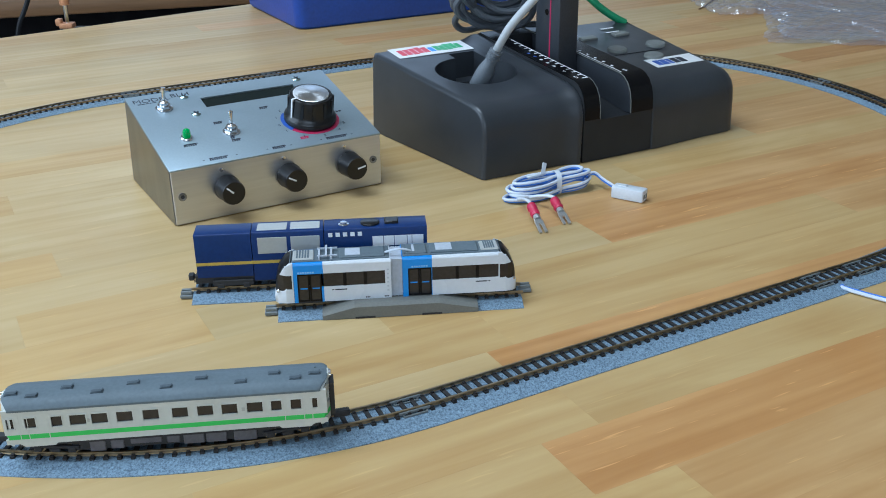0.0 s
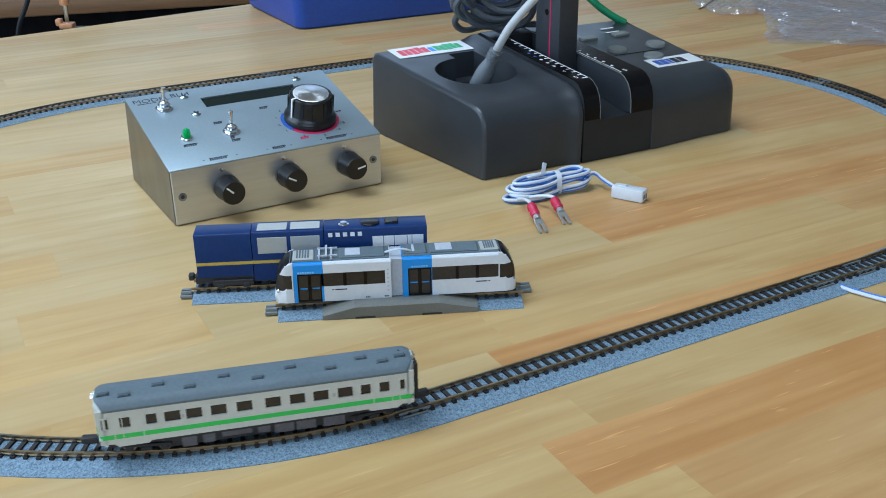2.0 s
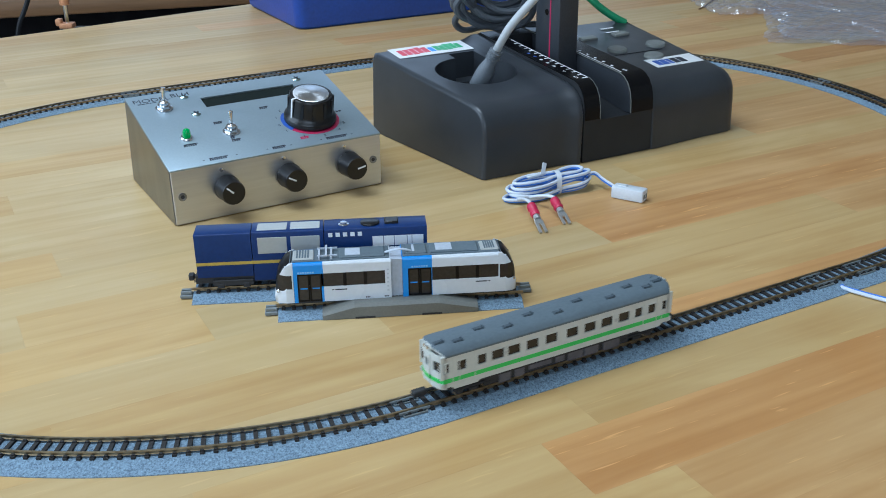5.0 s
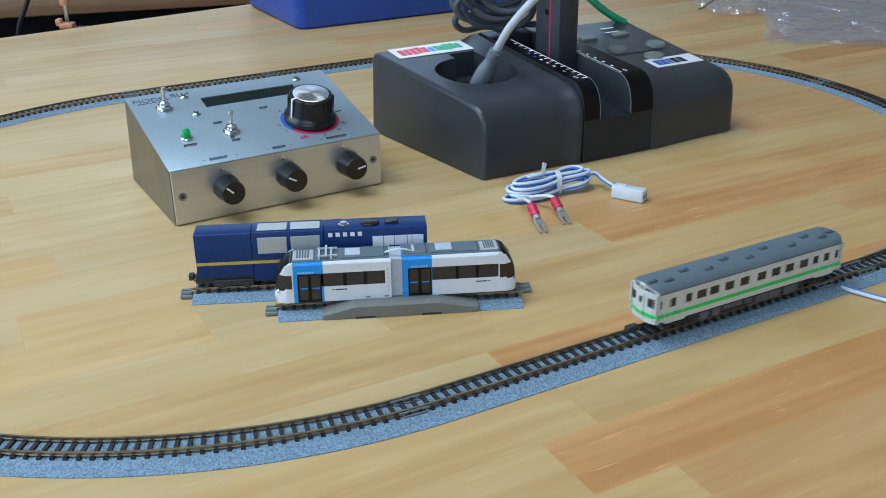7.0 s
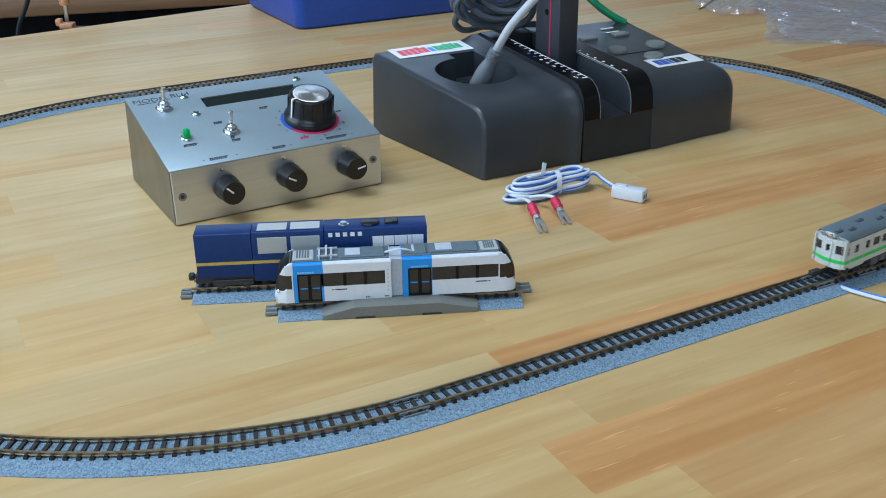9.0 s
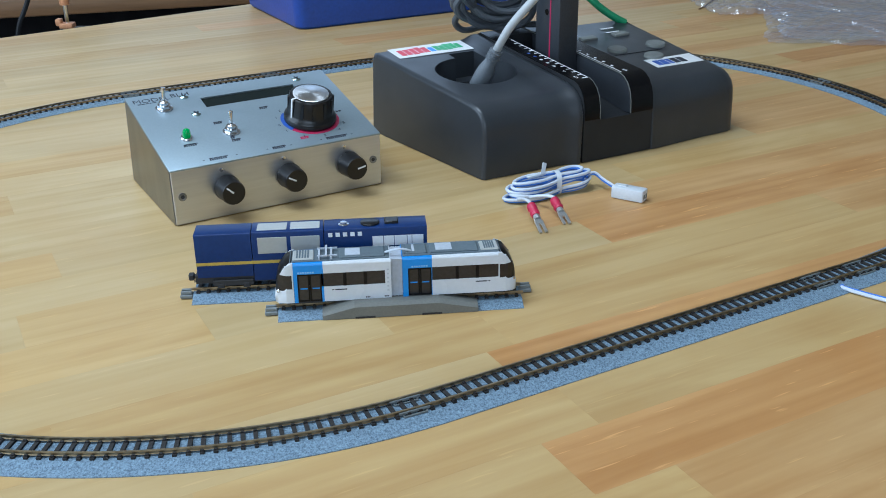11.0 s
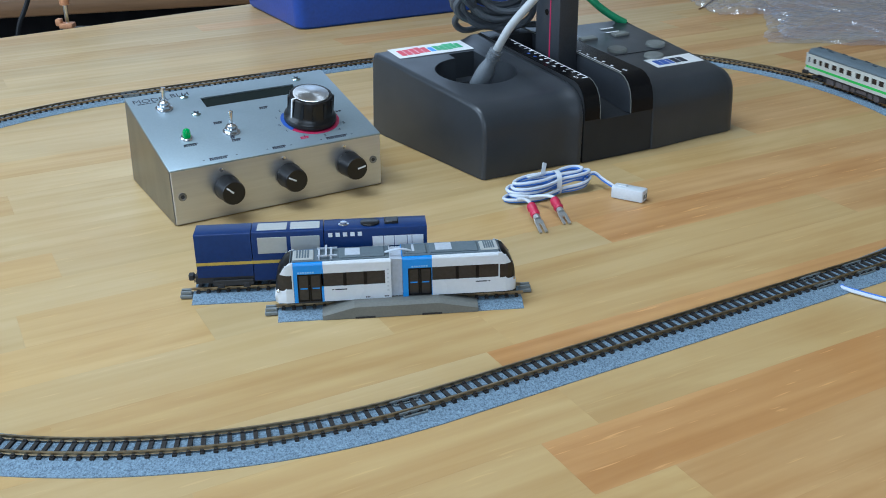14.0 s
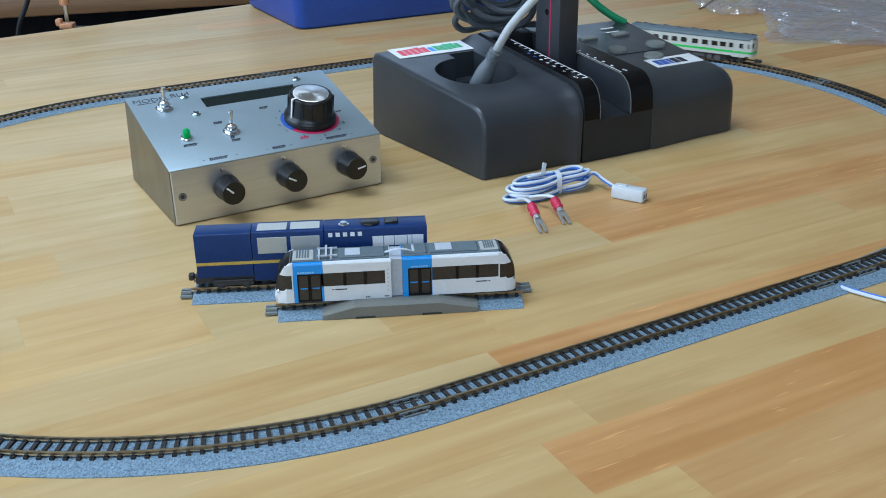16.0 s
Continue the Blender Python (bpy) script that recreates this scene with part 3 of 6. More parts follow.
    for e in (-1, 1):
        for (ya, xa), (yb, xb) in zip(end_y, end_y[1:]):
            vs = [st.verts.new((e * (hl + x - d), y, z)) for d in (-0.00008, 0.0008) for x, y, z in ((xa, ya, 0.0099), (xb, yb, 0.0099), (xb, yb, 0.0119), (xa, ya, 0.0119))]
            for f in ((0, 1, 2, 3), (7, 6, 5, 4), (0, 4, 5, 1), (1, 5, 6, 2), (2, 6, 7, 3), (3, 7, 4, 0)):
                st.faces.new([vs[k] for k in f])
    for e in (-1, 1):
        xa, xb = sorted((e * (hl - 0.0004), e * (hl + 0.00066)))
        add_box(st, xa, xb, -0.0022, 0.0022, 0.0099, 0.0119)
    part("stripe", st, M["green"], car, "light green waist stripe", smooth=False)
    # smoked panes just inside, each its own part
    for a, b, za, zb in wins:
        for side in (-1, 1):
            ya, yb = sorted(((hw - 0.0009) * side, (hw - 0.0004) * side))
            part("window", box(a, b, ya, yb, za, zb), M["smoke"], car, smooth=False)
            fr = bmesh.new()
            yc, yd = sorted(((hw - 0.0003) * side, (hw + 0.00022) * side))
            for xa, xb, zc, zd in ((a - 0.0004, b + 0.0004, zb, zb + 0.0004), (a - 0.0004, b + 0.0004, za - 0.0004, za), (a - 0.0004, a, za, zb), (b, b + 0.0004, za, zb)):
                add_box(fr, xa, xb, yc, yd, zc, zd)
            part("window_frame", fr, M["cream"], car, smooth=False)
    for e in (-1, 1):
        for ya, yb in ((-0.0079, -0.0040), (-0.0012, 0.0012), (0.0040, 0.0079)):
            xa, xb = sorted((e * (hl - 0.0016), e * (hl - 0.0011)))
            part("cab_window", box(xa, xb, ya, yb, 0.0150, 0.0198), M["smoke"], car, smooth=False)
        for y in (-0.0022, 0.0022):
            part("headlight", lathe([(0.0, 0.0), (0.0009, 0.0), (0.0008, 0.0009), (0, 0.0011)], 10, pose(e * (hl + 0.0001), y * 0.55, z1 + 0.0019, 0, 90 * e)), M["chrome"], car, "small headlight")
        # door lines
        for side in (-1, 1):
            for px in (hl - 0.0175, hl - 0.0100, hl - 0.0068):
                ya, yb = sorted((hw * side, (hw + 0.00012) * side))
                part("door_rail", box(e * px - 0.00015, e * px + 0.00015, ya, yb, 0.0086, 0.0220), M["cream"], car, smooth=False)
    # arched roof
    rb = bmesh.new()
    arc = [(-hw - 0.0003, z1 - 0.0006), (-hw - 0.0003, z1 + 0.0003), (-hw * 0.94, z1 + 0.0015), (-hw * 0.80, z1 + 0.0025), (-hw * 0.55, z1 + 0.0031), (-hw * 0.28, z1 + 0.0034), (0, z1 + 0.0035)]
    arc += [(-y, z) for y, z in reversed(arc[:-1])]
    stations = [(hl - 0.0002, 0.86), (hl - 0.0010, 0.94), (hl - 0.0030, 0.99), (hl - 0.0060, 1.0)]
    rings = []
    for x, k in [(-x, k) for x, k in stations] + stations[::-1]:
        back = min(1.0, max(0.0, (abs(x) - hl + 0.006) / 0.006)) ** 2
        rings.append([rb.verts.new((x - math.copysign(back * 0.0030 * max(0.0, abs(y) / hw - 0.4) ** 1.5 / 0.465, x), y * (1 - 0.03 * back), z1 - 0.0006 + (z - z1 + 0.0006) * k)) for y, z in arc])
    for a, b in zip(rings, rings[1:]):
        for k in range(len(arc) - 1):
            rb.faces.new((a[k], a[k + 1], b[k + 1], b[k]))
    for r in (rings[0], rings[-1]):
        rb.faces.new(r)
    for k in range(len(rings) - 1):
        rb.faces.new((rings[k][0], rings[k + 1][0], rings[k + 1][-1], rings[k][-1]))
    part("roof", rb, M["roof"], car, "grey arched roof", angle=35)
    for px, py in ((-0.0505, -0.0042), (-0.0585, -0.0022), (-0.0380, -0.0002), (-0.0260, -0.0042), (-0.0130, -0.0002), (0.0, -0.0042), (0.0130, -0.0002), (0.0285, -0.0042), (0.0412, -0.0002), (0.0495, -0.0042), (0.0570, -0.0020)):
        zz = z1 + 0.0035 * (1 - 0.5 * (py / hw) ** 2) - 0.0001
        vent = box(px - 0.0024, px + 0.0024, py - 0.0012, py + 0.0012, zz - 0.0003, zz + 0.0003)
        add_box(vent, px - 0.0019, px + 0.0017, py - 0.0009, py + 0.0009, zz + 0.0003, zz + 0.0006, 0.0001, 1)
        add_box(vent, px + 0.0017, px + 0.0022, py - 0.0010, py + 0.0010, zz + 0.0003, zz + 0.0010)
        part("ventilator", vent, M["ventgrey"], car, "dark grey roof ventilator", smooth=False)
    # black gangway frame on the leading end
    gang = bmesh.new()
    for y0, y1, za, zb in ((-0.0034, -0.0021, 0.0072, 0.0218), (0.0021, 0.0034, 0.0072, 0.0218), (-0.0021, 0.0021, 0.0206, 0.0218), (-0.0021, 0.0021, 0.0072, 0.0084)):
        add_box(gang, hl - 0.0002, hl + 0.0019, y0, y1, za, zb)
    part("gangway_frame", gang, M["under_dark"], car, "black gangway frame", smooth=False)
    for px in (-0.0298, 0.0289):
        part("number_plate", box(px - 0.0006, px + 0.0006, -hw - 0.00015, -hw + 0.0001, 0.0156, 0.0172), M["greypane"], car, "small grey plate", smooth=False)
    part("whistle", lathe([(0.0004, 0.0), (0.0004, 0.0012), (0.0, 0.0014)], 8, pose(hl - 0.005, 0.002, z1 + 0.0027)), M["roof"], car)
    # inside floor, partition and underframe
    part("underframe", box(-hl + 0.005, hl - 0.005, -hw + 0.0012, hw - 0.0012, 0.0056, 0.0070), M["under_dark"], car)
    part("seat_block", box(-hl + 0.012, hl - 0.012, -hw + 0.0020, hw - 0.0020, 0.0066, 0.0128), M["under"], car)
    for a, b, y, zlo in ((-0.0315, -0.0255, 0.0074, 0.0006), (-0.0235, -0.0185, 0.0074, 0.0012), (-0.016, -0.004, 0.0072, 0.0026), (-0.002, 0.003, 0.0072, 0.0020),
                         (0.0045, 0.0125, 0.0078, 0.0012), (0.0132, 0.0212, 0.0078, 0.0012), (0.0240, 0.0330, 0.0078, 0.0010)):
        for side in (-1, 1):
            ya, yb = sorted((y * side, (y - 0.0030) * side))
            part("equipment_box", box(a, b, ya, yb, zlo, 0.0066, 0.0003, 1), M["under"], car, "grey underfloor equipment box", smooth=False)
    for side in (-1, 1):
        ya, yb = sorted((side * 0.0050, side * 0.0068))
        part("side_girder", box(-hl + 0.024, hl - 0.024, ya, yb, 0.0014, 0.0066), M["under_dark"], car, smooth=False)
    part("engine", box(-0.016, 0.016, -0.0035, 0.0035, 0.0012, 0.0052, 0.0004, 1), M["under_dark"], car)
    bogies = []
    for e in (-1, 1):
        bg = part("bogie", box(-0.0100, 0.0100, -0.0028, 0.0028, 0.0018, 0.0048, 0.0004, 1), M["under_dark"], car, "black bogie", pose(e * PIN, 0, 0))
        for side in (-1, 1):
            fr = bmesh.new()
            y = side * 0.0060
            add_box(fr, -0.0098, 0.0098, y - 0.0007, y + 0.0007, 0.0026, 0.0040, 0.0003, 1)
            for x in (-0.0068, 0.0068):
                add_box(fr, x - 0.0016, x + 0.0016, y - 0.0010, y + 0.0010, 0.0012, 0.0036, 0.0003, 1)
            add_box(fr, -0.0022, 0.0022, y - 0.0011, y + 0.0011, 0.0012, 0.0030, 0.0003, 1)
            part("side_frame", fr, M["under_dark"], bg, smooth=False)
        for x in (-0.0068, 0.0068):
            ws = bmesh.new()
            for side in (-1, 1):
                add_lathe(ws, [(0.0, -0.0005), (0.0026, -0.0005), (0.0026, 0.0005), (0.0, 0.0005)], 16, pose(x, side * 0.0046, 0.0026, 90))
            part("wheelset", ws, M["rail"], bg, "dull metal wheels")
        cp = bmesh.new()
        add_box(cp, min(e * 0.0100, e * 0.0200), max(e * 0.0100, e * 0.0200), -0.0006, 0.0006, 0.0028, 0.0038)
        add_box(cp, min(e * 0.0195, e * 0.0262), max(e * 0.0195, e * 0.0262), -0.0016, 0.0016, 0.0020, 0.0048, 0.0004, 1)
        part("coupler", cp, M["under_dark"], bg, "dark hook coupler")
        bogies.append((bg, e))
    return car, bogies


railcar, railcar_bogies = build_railcar()

# ---- power pack: a sloped aluminium control box with knobs, switches and a display


def carve(bm, *cutters):
    """Take the cutters' volumes out of a solid."""
    def temp(b):
        me = bpy.data.meshes.new("tmp")
        bmesh.ops.recalc_face_normals(b, faces=b.faces)
        b.to_mesh(me)
        b.free()
        return new("tmp", me)
    solid = temp(bm)
    others = [temp(c) for c in cutters]
    for o in others:
        mod = solid.modifiers.new("cut", "BOOLEAN")
        mod.object, mod.operation, mod.solver = o, "DIFFERENCE", "EXACT"
    me = bpy.data.meshes.new_from_object(solid.evaluated_get(bpy.context.evaluated_depsgraph_get()))
    out = bmesh.new()
    out.from_mesh(me)
    for o in (solid, *others):
        bpy.data.objects.remove(o)
    return out


def bars(name, parent, m, x0, y0, widths, height, mat, gap=0.0005, thick=0.00012, label="unreadable printed marks"):
    """Unreadable writing: a row of short bars on a surface."""
    bm = bmesh.new()
    x = x0
    for w in widths:
        add_box(bm, x, x + w, y0, y0 + height, 0.0, thick)
        x += w + gap
    return part(name, bm, mat, parent, label, m, smooth=False)


PACK = pose(-0.1624, 0.5701, 0.0006, 0, 0, 30.0)
PW, PD, PHF, PHB = 0.1403, 0.0918, 0.0351, 0.0581
PB = 0.0985
SLOPE = math.degrees(math.atan2(PHB - PHF, PD))
pack = thing("power_pack", PACK, "silver aluminium train power pack with black control knobs", "power pack")
part("base", prism([(0.0012, 0.0), (PB - 0.001, 0.0), (PD - 0.001, PHB - 0.0012), (0.0012, PHF - 0.0012)], 0.0010, PW - 0.0010), M["steel"], pack, "dull metal chassis", smooth=False)
shell = bmesh.new()
add_box(shell, 0, PW, -0.0002, 0.0012, 0.0, PHF - 0.0003, 0.0004, 1)
part("front_panel", shell, M["steel"], pack, "brushed aluminium front panel", smooth=False)
TOP = pose(0, 0, PHF, SLOPE)
TV = PD / math.cos(radians(SLOPE))
lcd_hole = box(0.0460, 0.1125, 0.0672, 0.0802, -0.003, 0.003)
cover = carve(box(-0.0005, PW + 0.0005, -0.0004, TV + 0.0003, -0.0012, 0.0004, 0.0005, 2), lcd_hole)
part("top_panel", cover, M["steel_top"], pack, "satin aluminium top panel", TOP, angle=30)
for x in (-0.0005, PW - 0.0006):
    # side sheets use the darkened copy of the front's metal
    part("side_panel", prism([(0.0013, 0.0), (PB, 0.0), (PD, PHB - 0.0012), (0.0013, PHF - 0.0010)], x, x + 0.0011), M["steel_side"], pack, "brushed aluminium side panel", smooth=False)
part("display", box(0.0460, 0.1125, 0.0672, 0.0802, -0.0022, -0.0005), M["lcd"], pack, "dark blank display window", TOP, smooth=False)
for x, y in ((0.012, 0.012), (PW - 0.012, 0.012), (0.012, PD - 0.012), (PW - 0.012, PD - 0.012)):
    part("rubber_foot", lathe([(0.004, -0.0006), (0.004, 0.0001)], 12, pose(x, y, 0)), M["blackplastic"], pack)

# large dial knob with a ring of colour round it
DX, DV = 0.1042, 0.0310
dial = TOP @ pose(DX, DV, 0.0004)


def ring_part(name, r0, r1, a0, a1, z, mat, m, parent, label=""):
    bm = bmesh.new()
    n = 24
    rows = []
    for k in range(n + 1):
        a = radians(a0 + (a1 - a0) * k / n)
        rows.append([bm.verts.new((r * math.cos(a), r * math.sin(a), zz)) for r, zz in ((r0, 0), (r1, 0), (r1, z), (r0, z))])
    for p0, p1 in zip(rows, rows[1:]):
        for k in range(4):
            bm.faces.new((p0[k], p0[(k + 1) % 4], p1[(k + 1) % 4], p1[k]))
    bm.faces.new(rows[0])
    bm.faces.new(rows[-1])
    return part(name, bm, mat, parent, label, m, smooth=False)


ring_part("scale_ring", 0.0150, 0.0194, -150, 38, 0.0002, M["red"], dial, pack, "red printed scale ring")
ring_part("scale_ring", 0.0150, 0.0194, 138, 209, 0.0002, M["blueprint"], dial, pack, "blue printed scale ring")
for k, a in enumerate((-155, -123, -88, -55, -30)):
    lettering("scale_number", str(k + 1), 0.0036, M["ink"], pack, dial @ pose(0.0226 * math.cos(radians(a)), 0.0226 * math.sin(radians(a)), 0.0001), "dark printed scale number")
bars("scale_mark", pack, dial @ pose(0.0218, 0.0040, 0), -0.0012, -0.0008, (0.0016, 0.0016), 0.0016, M["ink"])
for a, text in ((184, "0"), (158, "1"), (132, "2")):
    lettering("scale_number", text, 0.0032, M["ink"], pack, dial @ pose(0.0222 * math.cos(radians(a)), 0.0222 * math.sin(radians(a)), 0.0001), "dark printed scale number")
knob = bmesh.new()
add_lathe(knob, [(0.0172, 0.0006), (0.0174, 0.0014), (0.0173, 0.0034), (0.0166, 0.0048), (0.0154, 0.0058), (0.0150, 0.0080), (0.0143, 0.0178), (0.0137, 0.0190), (0.0122, 0.0192), (0.0120, 0.0187), (0, 0.0187)], 48)
dk = part("dial_knob", knob, M["blackplastic"], pack, "large black dial knob", dial)
part("cap", lathe([(0.0119, 0.0185), (0.0119, 0.0193), (0.0114, 0.0196), (0, 0.0196)], 40), M["spun"], dk, "spun aluminium cap")
for k in range(12):
    a = 2 * math.pi * (k + 0.5) / 12
    part("flute", prism([(-0.0011, 0.0068), (0.0011, 0.0068), (0.0010, 0.0176), (-0.0010, 0.0176)], 0.0140, 0.0152), M["blackplastic"], dk, m=pose(0, 0, 0, 0, 0, math.degrees(a)), smooth=False)
part("pointer", prism([(-0.0006, 0.0056), (0.0006, 0.0056), (0.0006, 0.0190), (-0.0006, 0.0190)], 0.0146, 0.0156), M["whiteink"], dk, "white pointer line", pose(0, 0, 0, 0, 0, 194), smooth=False)
part("pointer", box(0.0121, 0.0152, -0.0006, 0.0006, 0.0190, 0.0193), M["whiteink"], dk, "white pointer line", pose(0, 0, 0, 0, 0, 194), smooth=False)

# toggle switches
for x, v, lean in ((0.0195, 0.0735, 3), (0.0500, 0.0318, 2)):
    m = TOP @ pose(x, v, 0.0004)
    sw = part("toggle_switch", lathe([(0.0056, 0), (0.0056, 0.0007), (0.0046, 0.0009), (0.0046, 0.0012), (0.0, 0.0012)], 20), M["chrome"], pack, "chrome toggle switch", m)
    part("hex_nut", lathe([(0.0044, 0.0011), (0.0044, 0.0032), (0.0, 0.0032)], 6), M["chrome"], sw, smooth=False)
    part("collar", lathe([(0.0031, 0.003), (0.0030, 0.0052), (0.0020, 0.0060), (0, 0.0060)], 16), M["chrome"], sw)
    part("lever", lathe([(0.0011, 0.0050), (0.0012, 0.0078), (0.0015, 0.0130), (0.0013, 0.0144), (0, 0.0148)], 12, pose(0, 0, 0, -12 + lean, 2)), M["chrome"], sw, "chrome lever")
m = TOP @ pose(0.0212, 0.0330, 0.0004)
led = part("led_holder", lathe([(0.0042, 0), (0.0042, 0.0006), (0.0034, 0.0016), (0.0027, 0.0017), (0, 0.0017)], 20), M["chrome"], pack, "chrome lamp holder", m)
part("led_lens", lathe([(0.0025, 0.0012), (0.0025, 0.0045), (0.0021, 0.0060), (0.0011, 0.0069), (0, 0.0071)], 16), M["led"], led, "green lamp lens")


def screw(parent, m, r=0.0031):
    bm = lathe([(r, 0), (r, 0.0004), (r * 0.75, 0.0011), (r * 0.3, 0.0014), (0, 0.0014)], 16)
    s = part("screw", bm, M["pearl"], parent, "bright domed screw", m)
    cross = bmesh.new()
    add_box(cross, -r * 0.6, r * 0.6, -r * 0.12, r * 0.12, 0.00125, 0.00148)
    add_box(cross, -r * 0.12, r * 0.12, -r * 0.6, r * 0.6, 0.00125, 0.00150)
    part("slot", cross, M["ink"], s, "", pose(0, 0, 0, 0, 0, 25), smooth=False)


for x, v in ((0.0362, 0.0848), (0.0366, 0.0605), (0.1175, 0.0862), (0.1195, 0.0610)):
    screw(pack, TOP @ pose(x, v, 0.0004))
FRONT = pose(0, -0.0002, 0, 90)
for x, z in ((0.0056, 0.0178), (0.1346, 0.0180)):
    sc = part("screw", lathe([(0.0026, 0.0), (0.0026, 0.0005), (0.0019, 0.0006), (0.0017, 0.0003), (0, 0.0003)], 18), M["steel_side"], pack, "dark socket screw", FRONT @ pose(x, z, 0))
    part("socket", lathe([(0.0013, 0.0003), (0.0013, 0.00042), (0, 0.00042)], 6), M["ink"], sc, smooth=False)
for x, turn in ((0.0312, 135), (0.0722, 150), (0.1140, 10)):
    m = FRONT @ pose(x + 0.0020, 0.0192, 0.0003)
    kb = bmesh.new()
    add_lathe(kb, [(0.0078, 0.0014), (0.0083, 0.0018), (0.0083, 0.0028), (0.0079, 0.0040), (0.0076, 0.0132), (0.0071, 0.0145), (0, 0.0145)], 32)
    kn = part("control_knob", kb, M["blackplastic"], pack, "small black control knob", m)
    part("shaft_nut", lathe([(0.0052, 0.0), (0.0052, 0.0016), (0, 0.0016)], 6), M["chrome"], kn, smooth=False)
    part("washer", lathe([(0.0066, 0.0), (0.0066, 0.0005), (0, 0.0005)], 24), M["chrome"], kn, "chrome washer")
    part("pointer", box(0.0004, 0.0060, -0.0005, 0.0005, 0.0144, 0.01472), M["whiteink"], kn, "white pointer line", pose(0, 0, 0, 0, 0, turn), smooth=False)
    part("locating_pin", lathe([(0.0012, 0), (0.0012, 0.0005), (0, 0.0006)], 10), M["chrome"], pack, "", FRONT @ pose(x, 0.0305, 0))
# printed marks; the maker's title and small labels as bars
P = TOP @ pose(0, 0, 0.00042)
lettering("title_print", "MODEL", 0.0066, M["ink"], pack, P @ pose(0.0150, 0.0868, 0.0) @ Matrix.Diagonal((1.12, 1, 1, 1)), "dark printed title")
lettering("title_print", "BLH", 0.0066, M["ink"], pack, P @ pose(0.0345, 0.0886, 0.0) @ Matrix.Diagonal((1.12, 1, 1, 1)), "dark printed title")
bars("subtitle_print", pack, P, 0.0050, 0.0828, (0.0020, 0.0026, 0.0018, 0.0012, 0.0026), 0.0008, M["ink"])
P = P @ pose(0, -0.0022, 0)
for x, v, n, col in ((0.0165, 0.0255, 3, "ink"), (0.0465, 0.0225, 2, "ink"), (0.0470, 0.0260, 1, "ink"), (0.0430, 0.0465, 2, "ink"), (0.0780, 0.0560, 2, "ink"),
                     (0.0885, 0.0112, 2, "red"), (0.0260, 0.0055, 4, "ink"), (0.0670, 0.0055, 3, "ink"), (0.1040, 0.0055, 5, "ink")):
    bars("label_print", pack, P, x, v - 0.0002, (0.0010, 0.0010) * n, 0.0013, M[col], 0.0004)
    bars("label_print", pack, P, x + 0.0002, v + 0.0014, (0.0022, 0.0004) * n, 0.0012, M[col], 0.0002)
for x in (0.0218, 0.0428, 0.0630, 0.0790, 0.0998, 0.1215):
    bars("label_print", pack, P, x, 0.0064, (0.0012,), 0.0005, M["ink"])

# ---- game controller in the shape of a driver's desk
CTRL = pose(0.0282, 0.6430, 0, 0, 0, 28.15)
ctrl = thing("train_controller", CTRL, "charcoal plastic train driving controller with two lever slots", "game controller")
PROFILE = [(0.0, 0.0005), (0.0002, 0.0290), (0.0010, 0.0350), (0.0035, 0.0402), (0.0075, 0.0442), (0.0130, 0.0470), (0.0300, 0.0493), (0.1380, 0.0618), (0.1430, 0.0605), (0.1455, 0.0560), (0.1460, 0.0005)]


def desk_block(lines, profile, draft=0.0):
    """lines: for each cut across the block x at the front, x at the back, front y, depth, and how far the outline is drawn in."""
    bm = bmesh.new()
    rings = []
    n = len(profile)
    for xf, xb, y0, depth, inset in lines:
        ring = []
        for i, (y, z) in enumerate(profile):
            k = y / 0.146
            py, pz = y0 + (depth - y0) * k, z
            if i in (0, n - 1):
                py += inset * (1 if i == 0 else -1)
            else:
                (ya, za), (yb, zb) = profile[i - 1], profile[i + 1]
                d = Vector((yb - ya, zb - za)).normalized()
                py, pz = py + d.y * inset, pz - d.x * inset
            ring.append(bm.verts.new((xf + (xb - xf) * k + draft * pz / 0.06, py, pz)))
        rings.append(ring)
    for a, b in zip(rings, rings[1:]):
        for k in range(n):
            bm.faces.new((a[k], a[(k + 1) % n], b[(k + 1) % n], b[k]))
    bm.faces.new(rings[0])
    bm.faces.new(rings[-1])
    return bm


LEFT = [(0.0, 0.0005), (0.0002, 0.0250), (0.0004, 0.0335), (0.0014, 0.0392), (0.0036, 0.0436), (0.0068, 0.0468), (0.0108, 0.0489), (0.0160, 0.0502), (0.0300, 0.0517), (0.1380, 0.0618), (0.1430, 0.0605), (0.1455, 0.0560), (0.1460, 0.0005)]
EDGE = 0.0032
cuts = [(EDGE * (1 - math.cos(radians(a))), EDGE * (1 - math.sin(radians(a)))) for a in (0, 18, 36, 54, 72, 90)]
lines = [(x - 0.0008, x - 0.0172, 0.0002, 0.142 + x, inset) for x, inset in cuts]
lines += [(0.0600, 0.0590, -0.0010, 0.149, 0.0), (0.0650, 0.0640, -0.0011, 0.149, -0.0006), (0.0695, 0.0685, -0.0012, 0.149, -0.0020), (0.0725, 0.0715, -0.0012, 0.149, -0.0033), (0.0745, 0.0735, -0.0012, 0.149, -0.0038), (0.0762, 0.0752, -0.0012, 0.149, -0.0034), (0.0773, 0.0768, -0.0012, 0.149, -0.0020), (0.0779, 0.0776, -0.0012, 0.149, 0.0)]
left = desk_block(lines, LEFT, 0.0018)
well = bmesh.new()
add_lathe(well, [(0.0285, 0.0340), (0.0312, 0.0800)], 40, pose(0.0365, 0.0735, 0))
notch = box(0.036, 0.058, 0.090, 0.114, 0.0400, 0.080)
left = carve(left, well, notch)
